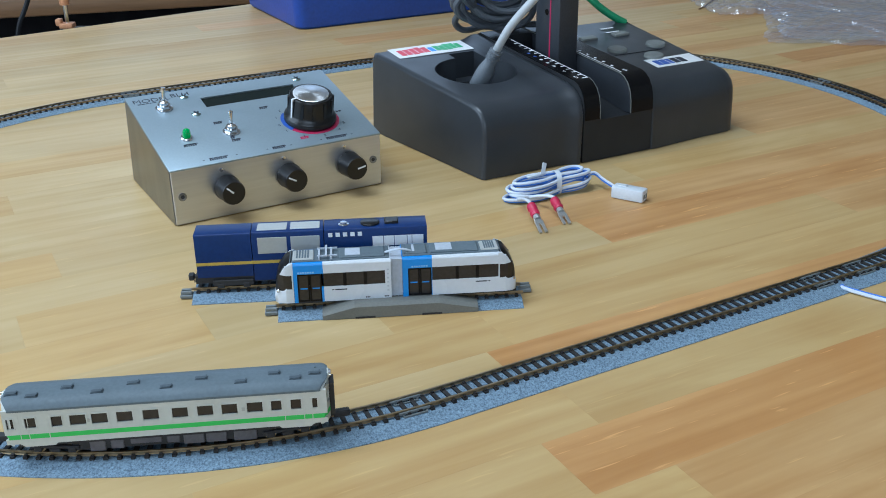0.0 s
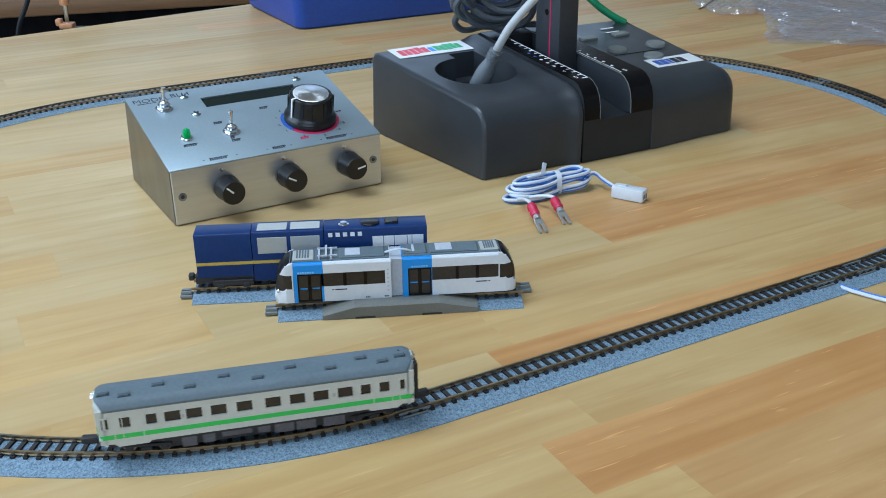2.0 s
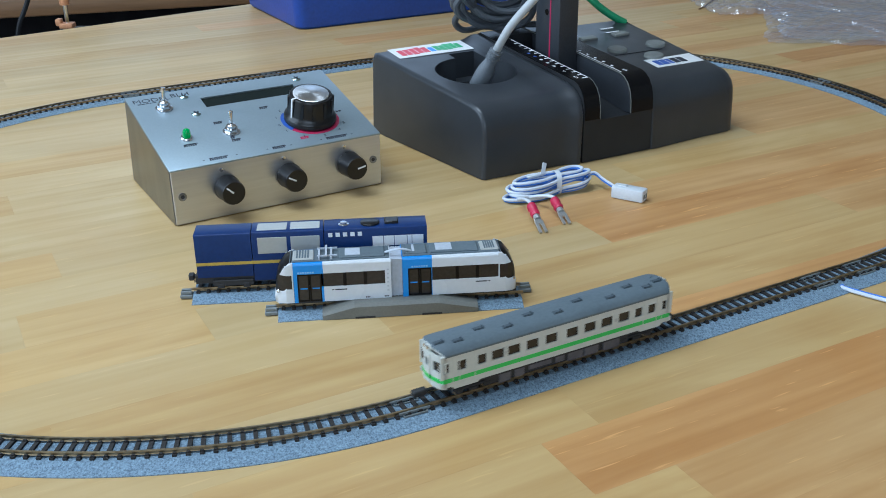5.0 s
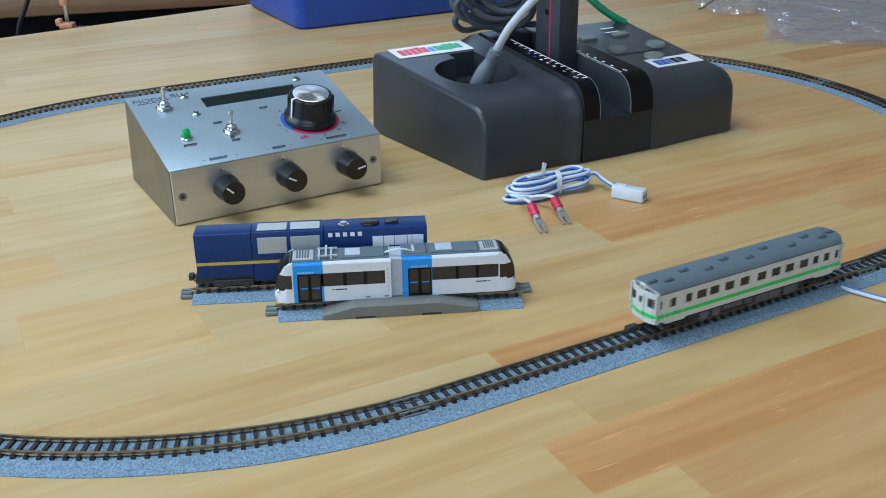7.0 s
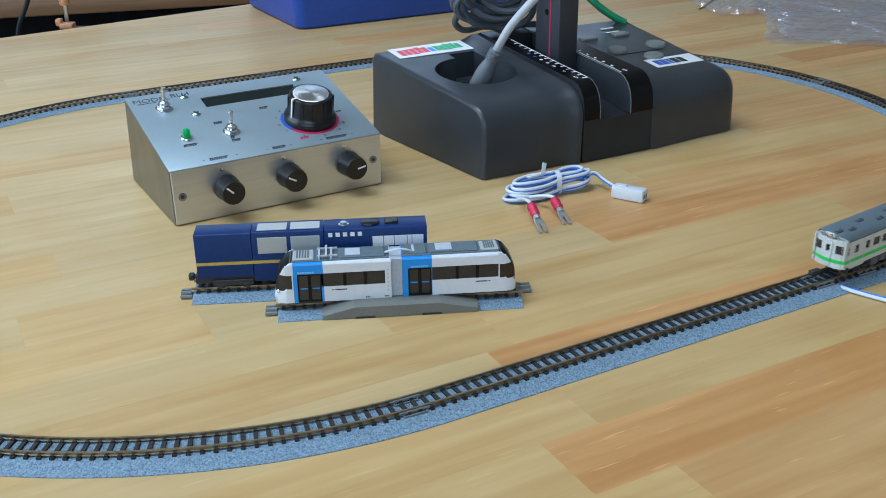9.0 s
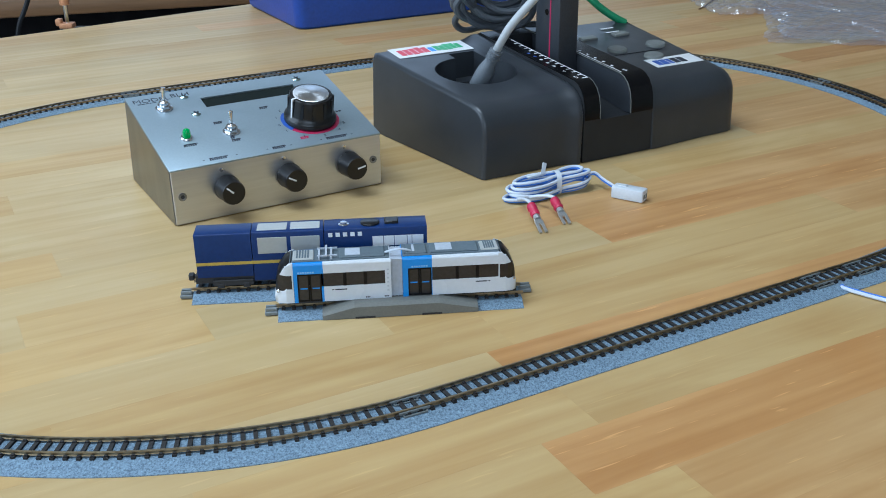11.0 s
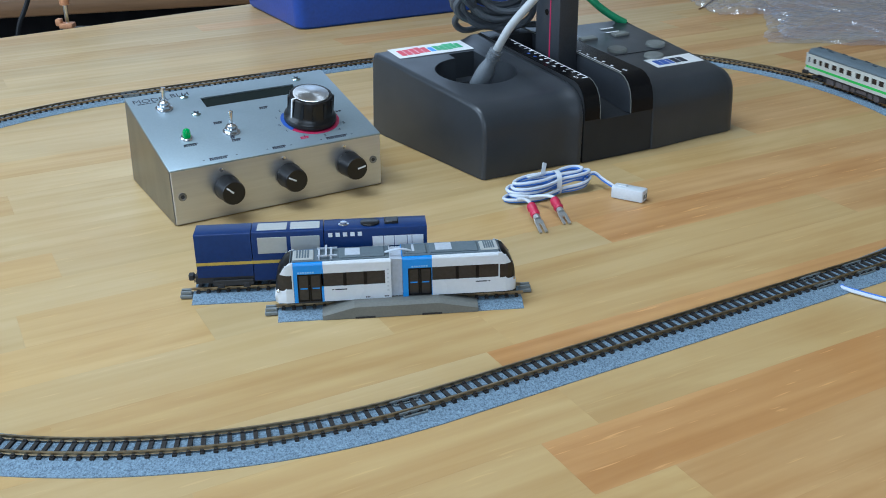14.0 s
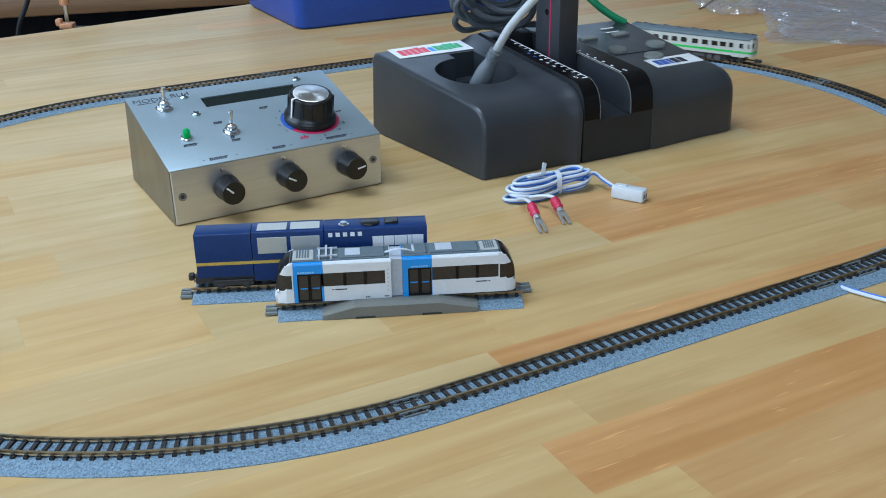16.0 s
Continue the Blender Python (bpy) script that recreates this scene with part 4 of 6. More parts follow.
part("left_housing", left, M["case"], ctrl, "charcoal textured plastic housing with a round well", angle=38)
part("right_housing", desk_block([(0.1385, 0.1385, -0.0052, 0.148, 0.0020), (0.1400, 0.1400, -0.0054, 0.148, 0.0), (0.1900, 0.1900, -0.0015, 0.148, 0.0), (0.2160, 0.2170, -0.0006, 0.147, 0.0), (0.2205, 0.2225, 0.0000, 0.146, 0.0007), (0.2235, 0.2260, 0.0004, 0.145, 0.0024), (0.2248, 0.2276, 0.0008, 0.144, 0.0055)], PROFILE, -0.0026),
     M["case"], ctrl, "charcoal textured plastic housing with buttons", angle=38)
# the lever housing stands a little higher and is rounded off towards the front
MID = [(-0.0046, 0.0005), (-0.0046, 0.0310), (-0.0042, 0.0395), (-0.0024, 0.0465), (0.0010, 0.0518), (0.0052, 0.0550), (0.0100, 0.0565), (0.1400, 0.0660), (0.1460, 0.0635), (0.1490, 0.0560), (0.1490, 0.0005)]
slot = bmesh.new()
add_prism(slot, [(-0.02, 0.0300), (0.0040, 0.0300), (0.0600, 0.0390), (0.1250, 0.0460), (0.1250, 0.09), (-0.02, 0.09)], 0.0918, 0.1188)
middle = carve(prism(MID, 0.0780, 0.1382), slot)
part("lever_housing", middle, M["case_dark"], ctrl, "dark plastic lever housing with a slot", angle=38)
# lighter sheet on the right slot wall, standing for light from the left
part("slot_wall", prism([(-0.0040, 0.0312), (-0.0036, 0.0392), (-0.0018, 0.0460), (0.0016, 0.0512), (0.0056, 0.0541), (0.0104, 0.0556), (0.1240, 0.0638), (0.1240, 0.0466), (0.0600, 0.0395), (0.0040, 0.0305)], 0.1180, 0.11878), M["mast"], ctrl, "slot wall sheet, lighter for the light on it", smooth=False)


def strip(x0, x1):
    """A glossy strip laid over the curve of the housing."""
    bm = bmesh.new()
    prof = MID[1:8]
    outer = []
    for k, (y, z) in enumerate(prof):
        a, b = prof[max(k - 1, 0)], prof[min(k + 1, len(prof) - 1)]
        d = Vector((b[0] - a[0], b[1] - a[1])).normalized()
        outer.append((y - d.y * 0.0005, z + d.x * 0.0005))
    rows = [[bm.verts.new((x, y, z)) for y, z in prof] + [bm.verts.new((x, y, z)) for y, z in reversed(outer)] for x in (x0, x1)]
    n = len(rows[0])
    for k in range(n):
        bm.faces.new((rows[0][k], rows[0][(k + 1) % n], rows[1][(k + 1) % n], rows[1][k]))
    for k in range(len(prof) - 1):
        for r in rows:
            bm.faces.new((r[k], r[k + 1], r[n - 2 - k], r[n - 1 - k]))
    return bm


part("scale_strip", strip(0.0786, 0.0911), M["gloss_black"], ctrl, "glossy black scale strip")
part("slot_rim", strip(0.0913, 0.0917), M["button"], ctrl, "thin pale slot rim")
part("slot_rim", strip(0.1181, 0.1185), M["button"], ctrl, "thin pale slot rim")
part("scale_strip", strip(0.1191, 0.1378), M["gloss_black"], ctrl, "glossy black scale strip")


def top_z(y):
    return 0.0493 + (y - 0.03) * (0.0618 - 0.0493) / 0.108


def left_z(y):
    return 0.0517 + (y - 0.03) * (0.0618 - 0.0517) / 0.108


def mid_z(y):
    return 0.0565 + (y - 0.010) * 0.0095 / 0.130 + 0.00052


TILT = math.degrees(math.atan2(0.0618 - 0.0493, 0.108))
MT = math.degrees(math.atan2(0.0095, 0.130))
for x, y0, y1 in ((0.0905, 0.0105, 0.112), (0.1198, 0.0105, 0.078)):
    part("scale_line", box(x, x + 0.0006, -(y1 - y0) / 2, (y1 - y0) / 2, 0, 0.0001), M["whiteink"], ctrl, "white scale line", pose(0, (y0 + y1) / 2, mid_z((y0 + y1) / 2), MT), smooth=False)
for k in range(14):
    y = 0.0110 + k * 0.0070
    part("tick_mark", box(0.0872 - (0.0012 if k == 0 else 0.0), 0.0904, -0.0006, 0.0006, 0, 0.0001), M["whiteink"], ctrl, "white scale mark", pose(0, y, mid_z(y), MT), smooth=False)
for k, text in ((0, "5"), (1, "4")):
    y = 0.0140 + k * 0.0150
    lettering("scale_number", text, 0.0060 - 0.0018 * k, M["whiteink"], ctrl, pose(0.0832, y, mid_z(y) + 0.0001, MT), "white scale number")
for k in range(5):
    y = 0.0420 + k * 0.0085
    part("scale_label", box(0.0826, 0.0846, -0.0012, 0.0012, 0, 0.0001), M["whiteink"] if k < 3 else M["blueprint"], ctrl, "unreadable small scale label", pose(0, y, mid_z(y), MT), smooth=False)
lettering("scale_number", "5", 0.0060, M["whiteink"], ctrl, pose(0.1252, 0.0130, mid_z(0.013) + 0.0001, MT), "white scale number")
for k in range(5):
    y = 0.0260 + k * 0.0100
    part("scale_label", box(0.1222, 0.1240, -0.0011, 0.0011, 0, 0.0001), M["whiteink"], ctrl, "unreadable small scale label", pose(0, y, mid_z(y), MT), smooth=False)
MX0, MY0, MY1 = 0.1005, 0.0615, 0.0932
mast = part("lever_mast", box(MX0, 0.1176, MY0, MY1, 0.0400, 0.1700, 0.0012), M["mast"], ctrl, "tall dark plastic lever")
part("line", box(MX0 - 0.0003, MX0 + 0.0003, MY0 + 0.0112, MY0 + 0.0124, 0.0560, 0.1690), M["red"], mast, "thin red line", smooth=False)
part("hole", lathe([(0.0022, -0.0003), (0.0022, 0.0004)], 16, pose(MX0, MY0 + 0.0165, 0.0905, 0, -90)), M["gloss_black"], mast)


def round_button(x, y, r, squash=1.0):
    bm = lathe([(r, -0.001), (r, 0.0012), (r * 0.9, 0.0022), (0, 0.0025)], 24)
    for v in bm.verts:
        v.co.y *= squash
    part("button", bm, M["button"], ctrl, "round grey button", pose(x, y, top_z(y), TILT))


for x, y, r in ((0.2030, 0.0740, 0.0086), (0.1835, 0.0520, 0.0082), (0.1650, 0.0740, 0.0082)):
    round_button(x, y, r, 0.85)
for x, y in ((0.1600, 0.1060), (0.1920, 0.1060)):
    part("button", box(x - 0.0072, x + 0.0072, y - 0.0036, y + 0.0036, -0.001, 0.0018, 0.0008), M["button"], ctrl, "oblong grey button", pose(0, 0, top_z(y), 0) @ Matrix.Translation((0, y, 0)) @ pose(0, 0, 0, TILT) @ Matrix.Translation((0, -y, 0)))
SURF = lambda y: pose(0, y, top_z(y) + 0.0001, TILT)
bars("button_print", ctrl, SURF(0.122), 0.1850, 0.0, (0.0030, 0.0030, 0.0030, 0.0020), 0.0022, M["whiteink"])
bars("button_print", ctrl, SURF(0.113), 0.1840, 0.0, (0.0130,), 0.0018, M["whiteink"])
bars("button_print", ctrl, SURF(0.116), 0.1500, 0.0, (0.0020, 0.0020, 0.0020), 0.0018, M["whiteink"])
part("panel_line", box(0.1480, 0.2020, 0, 0.0007, 0, 0.0003), M["case_dark"], ctrl, "", SURF(0.0640), smooth=False)
badge = part("badge", box(0.1700, 0.2150, 0, 0.0175, 0, 0.0003), M["white"], ctrl, "white maker badge with blue marks", SURF(0.0300), smooth=False)
for k, (w, x) in enumerate(((0.0045, 0.1745), (0.0050, 0.1800), (0.0030, 0.1862), (0.0050, 0.1905), (0.0050, 0.1968))):
    part("badge_mark", box(x, x + w, 0.0035, 0.0130, 0.0003, 0.0006), M["blueprint"] if k < 3 else M["ink"], badge, smooth=False)
st = part("sticker", box(-0.0010, 0.0625, 0, 0.0225, 0, 0.0003), M["white"], ctrl, "white sticker with red and green shapes", pose(-0.002, 0.1175, left_z(0.1175) + 0.0001, math.degrees(math.atan2(0.0101, 0.108))), smooth=False)
blob = random.Random(4)
for k in range(5):
    x = 0.0035 + k * 0.0050
    part("sticker_shape", box(x, x + 0.0044, 0.0040 + blob.uniform(0, 0.002), 0.0165 + blob.uniform(0, 0.003), 0.0003, 0.0005, 0.0001, 1), M["stickerred"], st, smooth=False)
part("sticker_shape", box(0.0290, 0.0330, 0.0060, 0.0150, 0.0003, 0.0005), M["skyblue"], st, smooth=False)
for k in range(5):
    x = 0.0340 + k * 0.0046
    part("sticker_shape", box(x, x + 0.0042, 0.0050 + blob.uniform(0, 0.002), 0.0160 + blob.uniform(0, 0.003), 0.0003, 0.0005, 0.0001, 1), M["stickergreen"], st, smooth=False)

# plug and pale cable standing in the well
ci = CTRL.inverted()
cord = thing("plug_cable", CTRL, "pale grey cable with a moulded round plug", "cable")
wpts = [(0.0425, 0.712, 0.0780), (0.0500, 0.710, 0.0910), (0.0655, 0.713, 0.1080), (0.0830, 0.722, 0.1230), (0.1040, 0.735, 0.1380), (0.1230, 0.790, 0.1450), (0.1150, 0.850, 0.1250), (0.1060, 0.872, 0.0600), (0.1050, 0.874, 0.0200), (0.1100, 0.876, 0.0034), (0.1250, 0.878, 0.0034)]
plug0, plug1 = ci @ Vector((0.0272, 0.7285, 0.0430)), ci @ Vector((0.0405, 0.7150, 0.0730))
d = (plug1 - plug0)
pts = [plug0 + d * (k / 8) for k in range(9)]
part("plug", add_tube(bmesh.new(), pts, 0.006, 14, [0.0066, 0.0068, 0.0068, 0.0066, 0.0060, 0.0048, 0.0042, 0.0040, 0.0038]), M["plug"], cord, "grey moulded plug")
for k in range(3):
    c = plug0 + d * (0.74 + 0.09 * k)
    part("strain_relief", add_tube(bmesh.new(), [c, c + d * 0.045], 0.0050, 12), M["plug"], cord)
part("cord", tube([plug0 + d * 0.97] + [ci @ Vector(q) for q in wpts], 0.0030, 12, 12), M["cablelight"], cord, "pale grey round cord")

# bundle of grey cable lying on the back of the controller
bundle = thing("cable_bundle", pose(0, 0, 0), "coiled bundle of dark grey cable", "cable")
rb = random.Random(7)
for k in range(13):
    cx0, cy0, cz0 = 0.049 + rb.uniform(-0.010, 0.010), 0.805 + rb.uniform(-0.012, 0.012), 0.0930 + rb.uniform(-0.004, 0.010)
    w, hgt, dp = rb.uniform(0.022, 0.034), rb.uniform(0.014, 0.023), rb.uniform(0.006, 0.014)
    lean, turn = rb.uniform(-0.5, 0.5), rb.uniform(-0.4, 0.4)
    loop = []
    for j in range(13):
        a = 2 * math.pi * j / 12
        x, z, y = w * math.cos(a), hgt * math.sin(a) + 0.12 * w * math.cos(a) * lean, dp * math.sin(a + k) + lean * 0.3 * hgt * math.sin(a)
        loop.append((cx0 + x * math.cos(turn), cy0 + y + x * math.sin(turn) + 0.3 * x, max(cz0 + z, 0.0700)))
    part("cable_loop", tube(loop, 0.0026, 8, 6), M["cablegrey"], bundle)
part("cable_tail", tube([(0.018, 0.800, 0.086), (0.012, 0.808, 0.074), (0.020, 0.815, 0.066), (0.040, 0.822, 0.0680), (0.075, 0.815, 0.0700), (0.090, 0.812, 0.0700)], 0.0026, 8, 8), M["cablegrey"], bundle)

green = thing("green_cable", pose(0, 0, 0), "green cable with a black end behind the controller", "cable")
part("green_sleeve", tube([(0.1050, 0.872, 0.098), (0.1260, 0.862, 0.0820), (0.1360, 0.861, 0.0735), (0.1480, 0.861, 0.0655), (0.1575, 0.862, 0.0605)], 0.0031, 10), M["cablegreen"], green, "green sleeve")
part("black_cable", tube([(0.1570, 0.862, 0.0605), (0.1680, 0.863, 0.0545), (0.1800, 0.866, 0.0480), (0.1980, 0.872, 0.0320), (0.2150, 0.888, 0.0100), (0.2250, 0.910, 0.0018), (0.2500, 0.960, 0.0018)], 0.0017, 8), M["case_dark"], green, "thin black cable")
part("orange_sleeve", tube([(0.0940, 0.876, 0.1080), (0.1020, 0.873, 0.1005), (0.1070, 0.871, 0.0965)], 0.0040, 10), M["cableorange"], green, "orange sleeve")
part("back_run", tube([(0.0950, 0.876, 0.1075), (0.0900, 0.878, 0.1200), (0.0920, 0.884, 0.1000), (0.0960, 0.886, 0.0500), (0.0970, 0.888, 0.0100), (0.1000, 0.890, 0.0032), (0.1150, 0.892, 0.0032)], 0.0028, 8), M["cablegreen"], green)

# ---- two short straight tracks beside one another


def short_track(m, rerail):
    ob = thing("track_piece", m, "short straight track with a grey rerailing ramp" if rerail else "short straight track piece with grey ballast", "model track", "loose straight track pieces")
    n = 0.124
    part("roadbed", prism(BED, 0.0, n, Matrix(((1, 0, 0, 0), (0, -1, 0, 0), (0, 0, 1, 0), (0, 0, 0, 1)))), M["ballast"], ob, "speckled grey moulded ballast", smooth=False)
    for o in (-GAUGE, GAUGE):
        part("rail", prism(rail_outline(o), -0.0010, n + 0.0010), M["rail"], ob, "dull bronze rail", smooth=False)
    for k in range(24):
        again(TIE, pose((k + 0.5) * n / 24, 0, RAIL_Z), ob)
    for x, o in ((-0.0062, -GAUGE), (n + 0.0008, GAUGE)):
        bm = bmesh.new()
        add_box(bm, x - 0.0006, x + 0.0060, o - 0.0030, o + 0.0030, 0.0004, 0.0024, 0.0004, 1)
        add_box(bm, x - 0.0002, x + 0.0056, o - 0.0022, o - 0.0008, 0.0024, 0.0042, 0.0003, 1)
        add_box(bm, x - 0.0002, x + 0.0056, o + 0.0008, o + 0.0022, 0.0024, 0.0042, 0.0003, 1)
        part("joiner", bm, M["joiner"], ob, "grey plastic joiner", smooth=False)
    if rerail:
        rp = bmesh.new()
        a, b = 0.0222, 0.1005
        top = RAIL_Z + 0.0006
        for side in (-1, 1):
            rows = []
            for x, zt, inn in ((a, 0.0036, 0.0072), (a + 0.016, top + 0.0018, 0.0063), (b - 0.020, top + 0.0018, 0.0063), (b, 0.0036, 0.0072)):
                rows.append([rp.verts.new((x, side * y, z)) for y, z in ((0.0156, 0.0002), (0.0154, zt - 0.0014), (0.0138, zt), (inn, zt), (inn, 0.0002))])
            for p0, p1 in zip(rows, rows[1:]):
                for k in range(5):
                    rp.faces.new((p0[k], p0[(k + 1) % 5], p1[(k + 1) % 5], p1[k]))
            rp.faces.new(rows[0])
            rp.faces.new(rows[-1])
        ramp = part("rerail_ramp", rp, M["ramp"], ob, "grey plastic rerailing ramp", smooth=False)
        for side in (-1, 1):
            for x in (0.0385, 0.0720):
                y0, y1 = sorted((side * 0.0150, side * 0.01585))
                part("slot", box(x, x + 0.0100, y0, y1, 0.0002, 0.0011), M["under_dark"], ramp, "dark slot", smooth=False)
    return ob


def along(x, y, ang, off):
    a = radians(ang)
    return pose(x - off * math.sin(a), y + off * math.cos(a), 0.0, 0, 0, ang)


TRAM_AT = along(-0.0826, 0.4445, 5.4, 0.0149)
BLUE_AT = along(-0.1300, 0.4645, 4.6, 0.0149)
short_track(TRAM_AT, True)
short_track(BLUE_AT, False)

# ---- blue track cleaning car
cleaner = thing("track_cleaning_car", BLUE_AT @ pose(0.0010, 0, RAIL_Z - 0.0004) @ Matrix.Diagonal((1, 1, 0.985, 1)), "navy blue track cleaning car with a gold stripe", "model train")
HB, Z0 = 0.0072, 0.0038


def cleaner_profile(top, base=Z0, hw=HB):
    return [(-hw, base), (-hw, top - 0.0007), (-hw + 0.0002, top - 0.0002), (-hw + 0.0007, top), (hw - 0.0007, top), (hw - 0.0002, top - 0.0002), (hw, top - 0.0007), (hw, base)]


T1 = 0.0316
part("front_hood", prism(cleaner_profile(T1 - 0.0002, 0.0070), 0.0024, 0.0311), M["navy"], cleaner, "navy hood", angle=50)
part("cab", prism(cleaner_profile(T1, 0.0042), 0.0315, 0.0683), M["navy"], cleaner, "navy cab", angle=50)
part("rear_hood", prism(cleaner_profile(T1 - 0.0002, 0.0042), 0.0687, 0.1218), M["navy"], cleaner, "navy rear hood", angle=50)
part("stripe", box(0.0023, 0.1219, -HB - 0.0001, HB + 0.0001, 0.0139, 0.0156), M["gold"], cleaner, "gold stripe", smooth=False)
for x0, x1 in ((0.0343, 0.0495), (0.0513, 0.0665)):
    for side in (-1, 1):
        ya, yb = sorted((side * (HB - 0.0006), side * (HB + 0.0002)))
        part("window", box(x0, x1, ya, yb, 0.0193, 0.0286, 0.0003, 1), M["greypane"], cleaner, "pale grey cab window", smooth=False)
    part("roof_window", box(x0, x1, -0.0050, 0.0044, -0.0003, 0.0002, 0.0001, 1), M["greypane"], cleaner, "pale grey roof window", pose(0, 0, T1), smooth=False)
part("nozzle", lathe([(0.0028, -0.001), (0.0028, 0.0003), (0.0017, 0.0006), (0.0017, 0.0014), (0.0, 0.0016)], 20, pose(0.0788, -0.0010, T1 - 0.0002)), M["chrome"], cleaner, "chrome filler")
part("dial_cap", lathe([(0.0050, -0.001), (0.0050, 0.0007), (0.0044, 0.0011), (0, 0.0011)], 24, pose(0.0925, -0.0005, T1 - 0.0002)), M["blackplastic"], cleaner, "round black cap")
part("switch_cap", box(0.1000, 0.1072, -0.0030, 0.0040, T1 - 0.001, T1 + 0.0012, 0.0005, 1), M["blackplastic"], cleaner, "round black cap")
SIDE = pose(0, -HB - 0.0001, 0, 90)
bars("side_print", cleaner, SIDE, 0.0708, 0.0272, (0.0022,) * 5, 0.0023, M["whiteink"], 0.0016, label="small unreadable white characters")
# maker's mark as plain white shapes
for k, (x, w, hh) in enumerate(((0.0935, 0.0056, 0.0056), (0.0994, 0.0052, 0.0056), (0.1049, 0.0064, 0.0056), (0.1116, 0.0022, 0.0056), (0.1141, 0.0058, 0.0056))):
    part("maker_mark", box(x, x + w, 0.0210, 0.0210 + hh, 0, 0.00015, 0.00005, 1), M["whiteink"], cleaner, "plain white maker mark", SIDE, smooth=False)
part("underframe", box(0.001, 0.120, -0.0062, 0.0062, 0.0032, 0.0076), M["under_dark"], cleaner)
for c in (0.0205, 0.1000):
    bg = part("bogie", box(c - 0.0102, c + 0.0102, -0.0030, 0.0030, 0.0014, 0.0040), M["under_dark"], cleaner, "black bogie", smooth=False)
    for side in (-1, 1):
        fr = bmesh.new()
        add_box(fr, c - 0.0105, c + 0.0105, side * 0.0068 - 0.0008, side * 0.0068 + 0.0008, 0.0018, 0.0052, 0.0004, 1)
        for x in (-0.0066, 0.0066):
            add_box(fr, c + x - 0.0018, c + x + 0.0018, side * 0.0070 - 0.0009, side * 0.0070 + 0.0009, 0.0008, 0.0034, 0.0003, 1)
        part("side_frame", fr, M["under_dark"], bg, smooth=False)
    for x in (-0.0066, 0.0066):
        ws = bmesh.new()
        for side in (-1, 1):
            add_lathe(ws, [(0, -0.0005), (0.0026, -0.0005), (0.0026, 0.0005), (0, 0.0005)], 16, pose(c + x, side * 0.0046, 0.0026, 90))
        part("wheelset", ws, M["rail"], bg, "dull metal wheels")
for x, e in ((0.0022, -1), (0.1219, 1)):
    cp = bmesh.new()
    add_box(cp, min(x, x + e * 0.003), max(x, x + e * 0.003), -0.0010, 0.0010, 0.0040, 0.0056)
    add_box(cp, min(x + e * 0.0026, x + e * 0.0056), max(x + e * 0.0026, x + e * 0.0056), -0.0018, 0.0018, 0.0030, 0.0066, 0.0005, 1)
    part("coupler", cp, M["under_dark"], cleaner, "black coupler", smooth=False)

# ---- articulated low-floor tram
tram = thing("tram", TRAM_AT @ pose(-0.0012, 0, RAIL_Z - 0.0001) @ Matrix.Diagonal((1, 1, 0.945, 1)), "white and bright blue articulated tram model", "model train")
HW = 0.0090
ZB, ZS, ZT = 0.0024, 0.0238, 0.0250


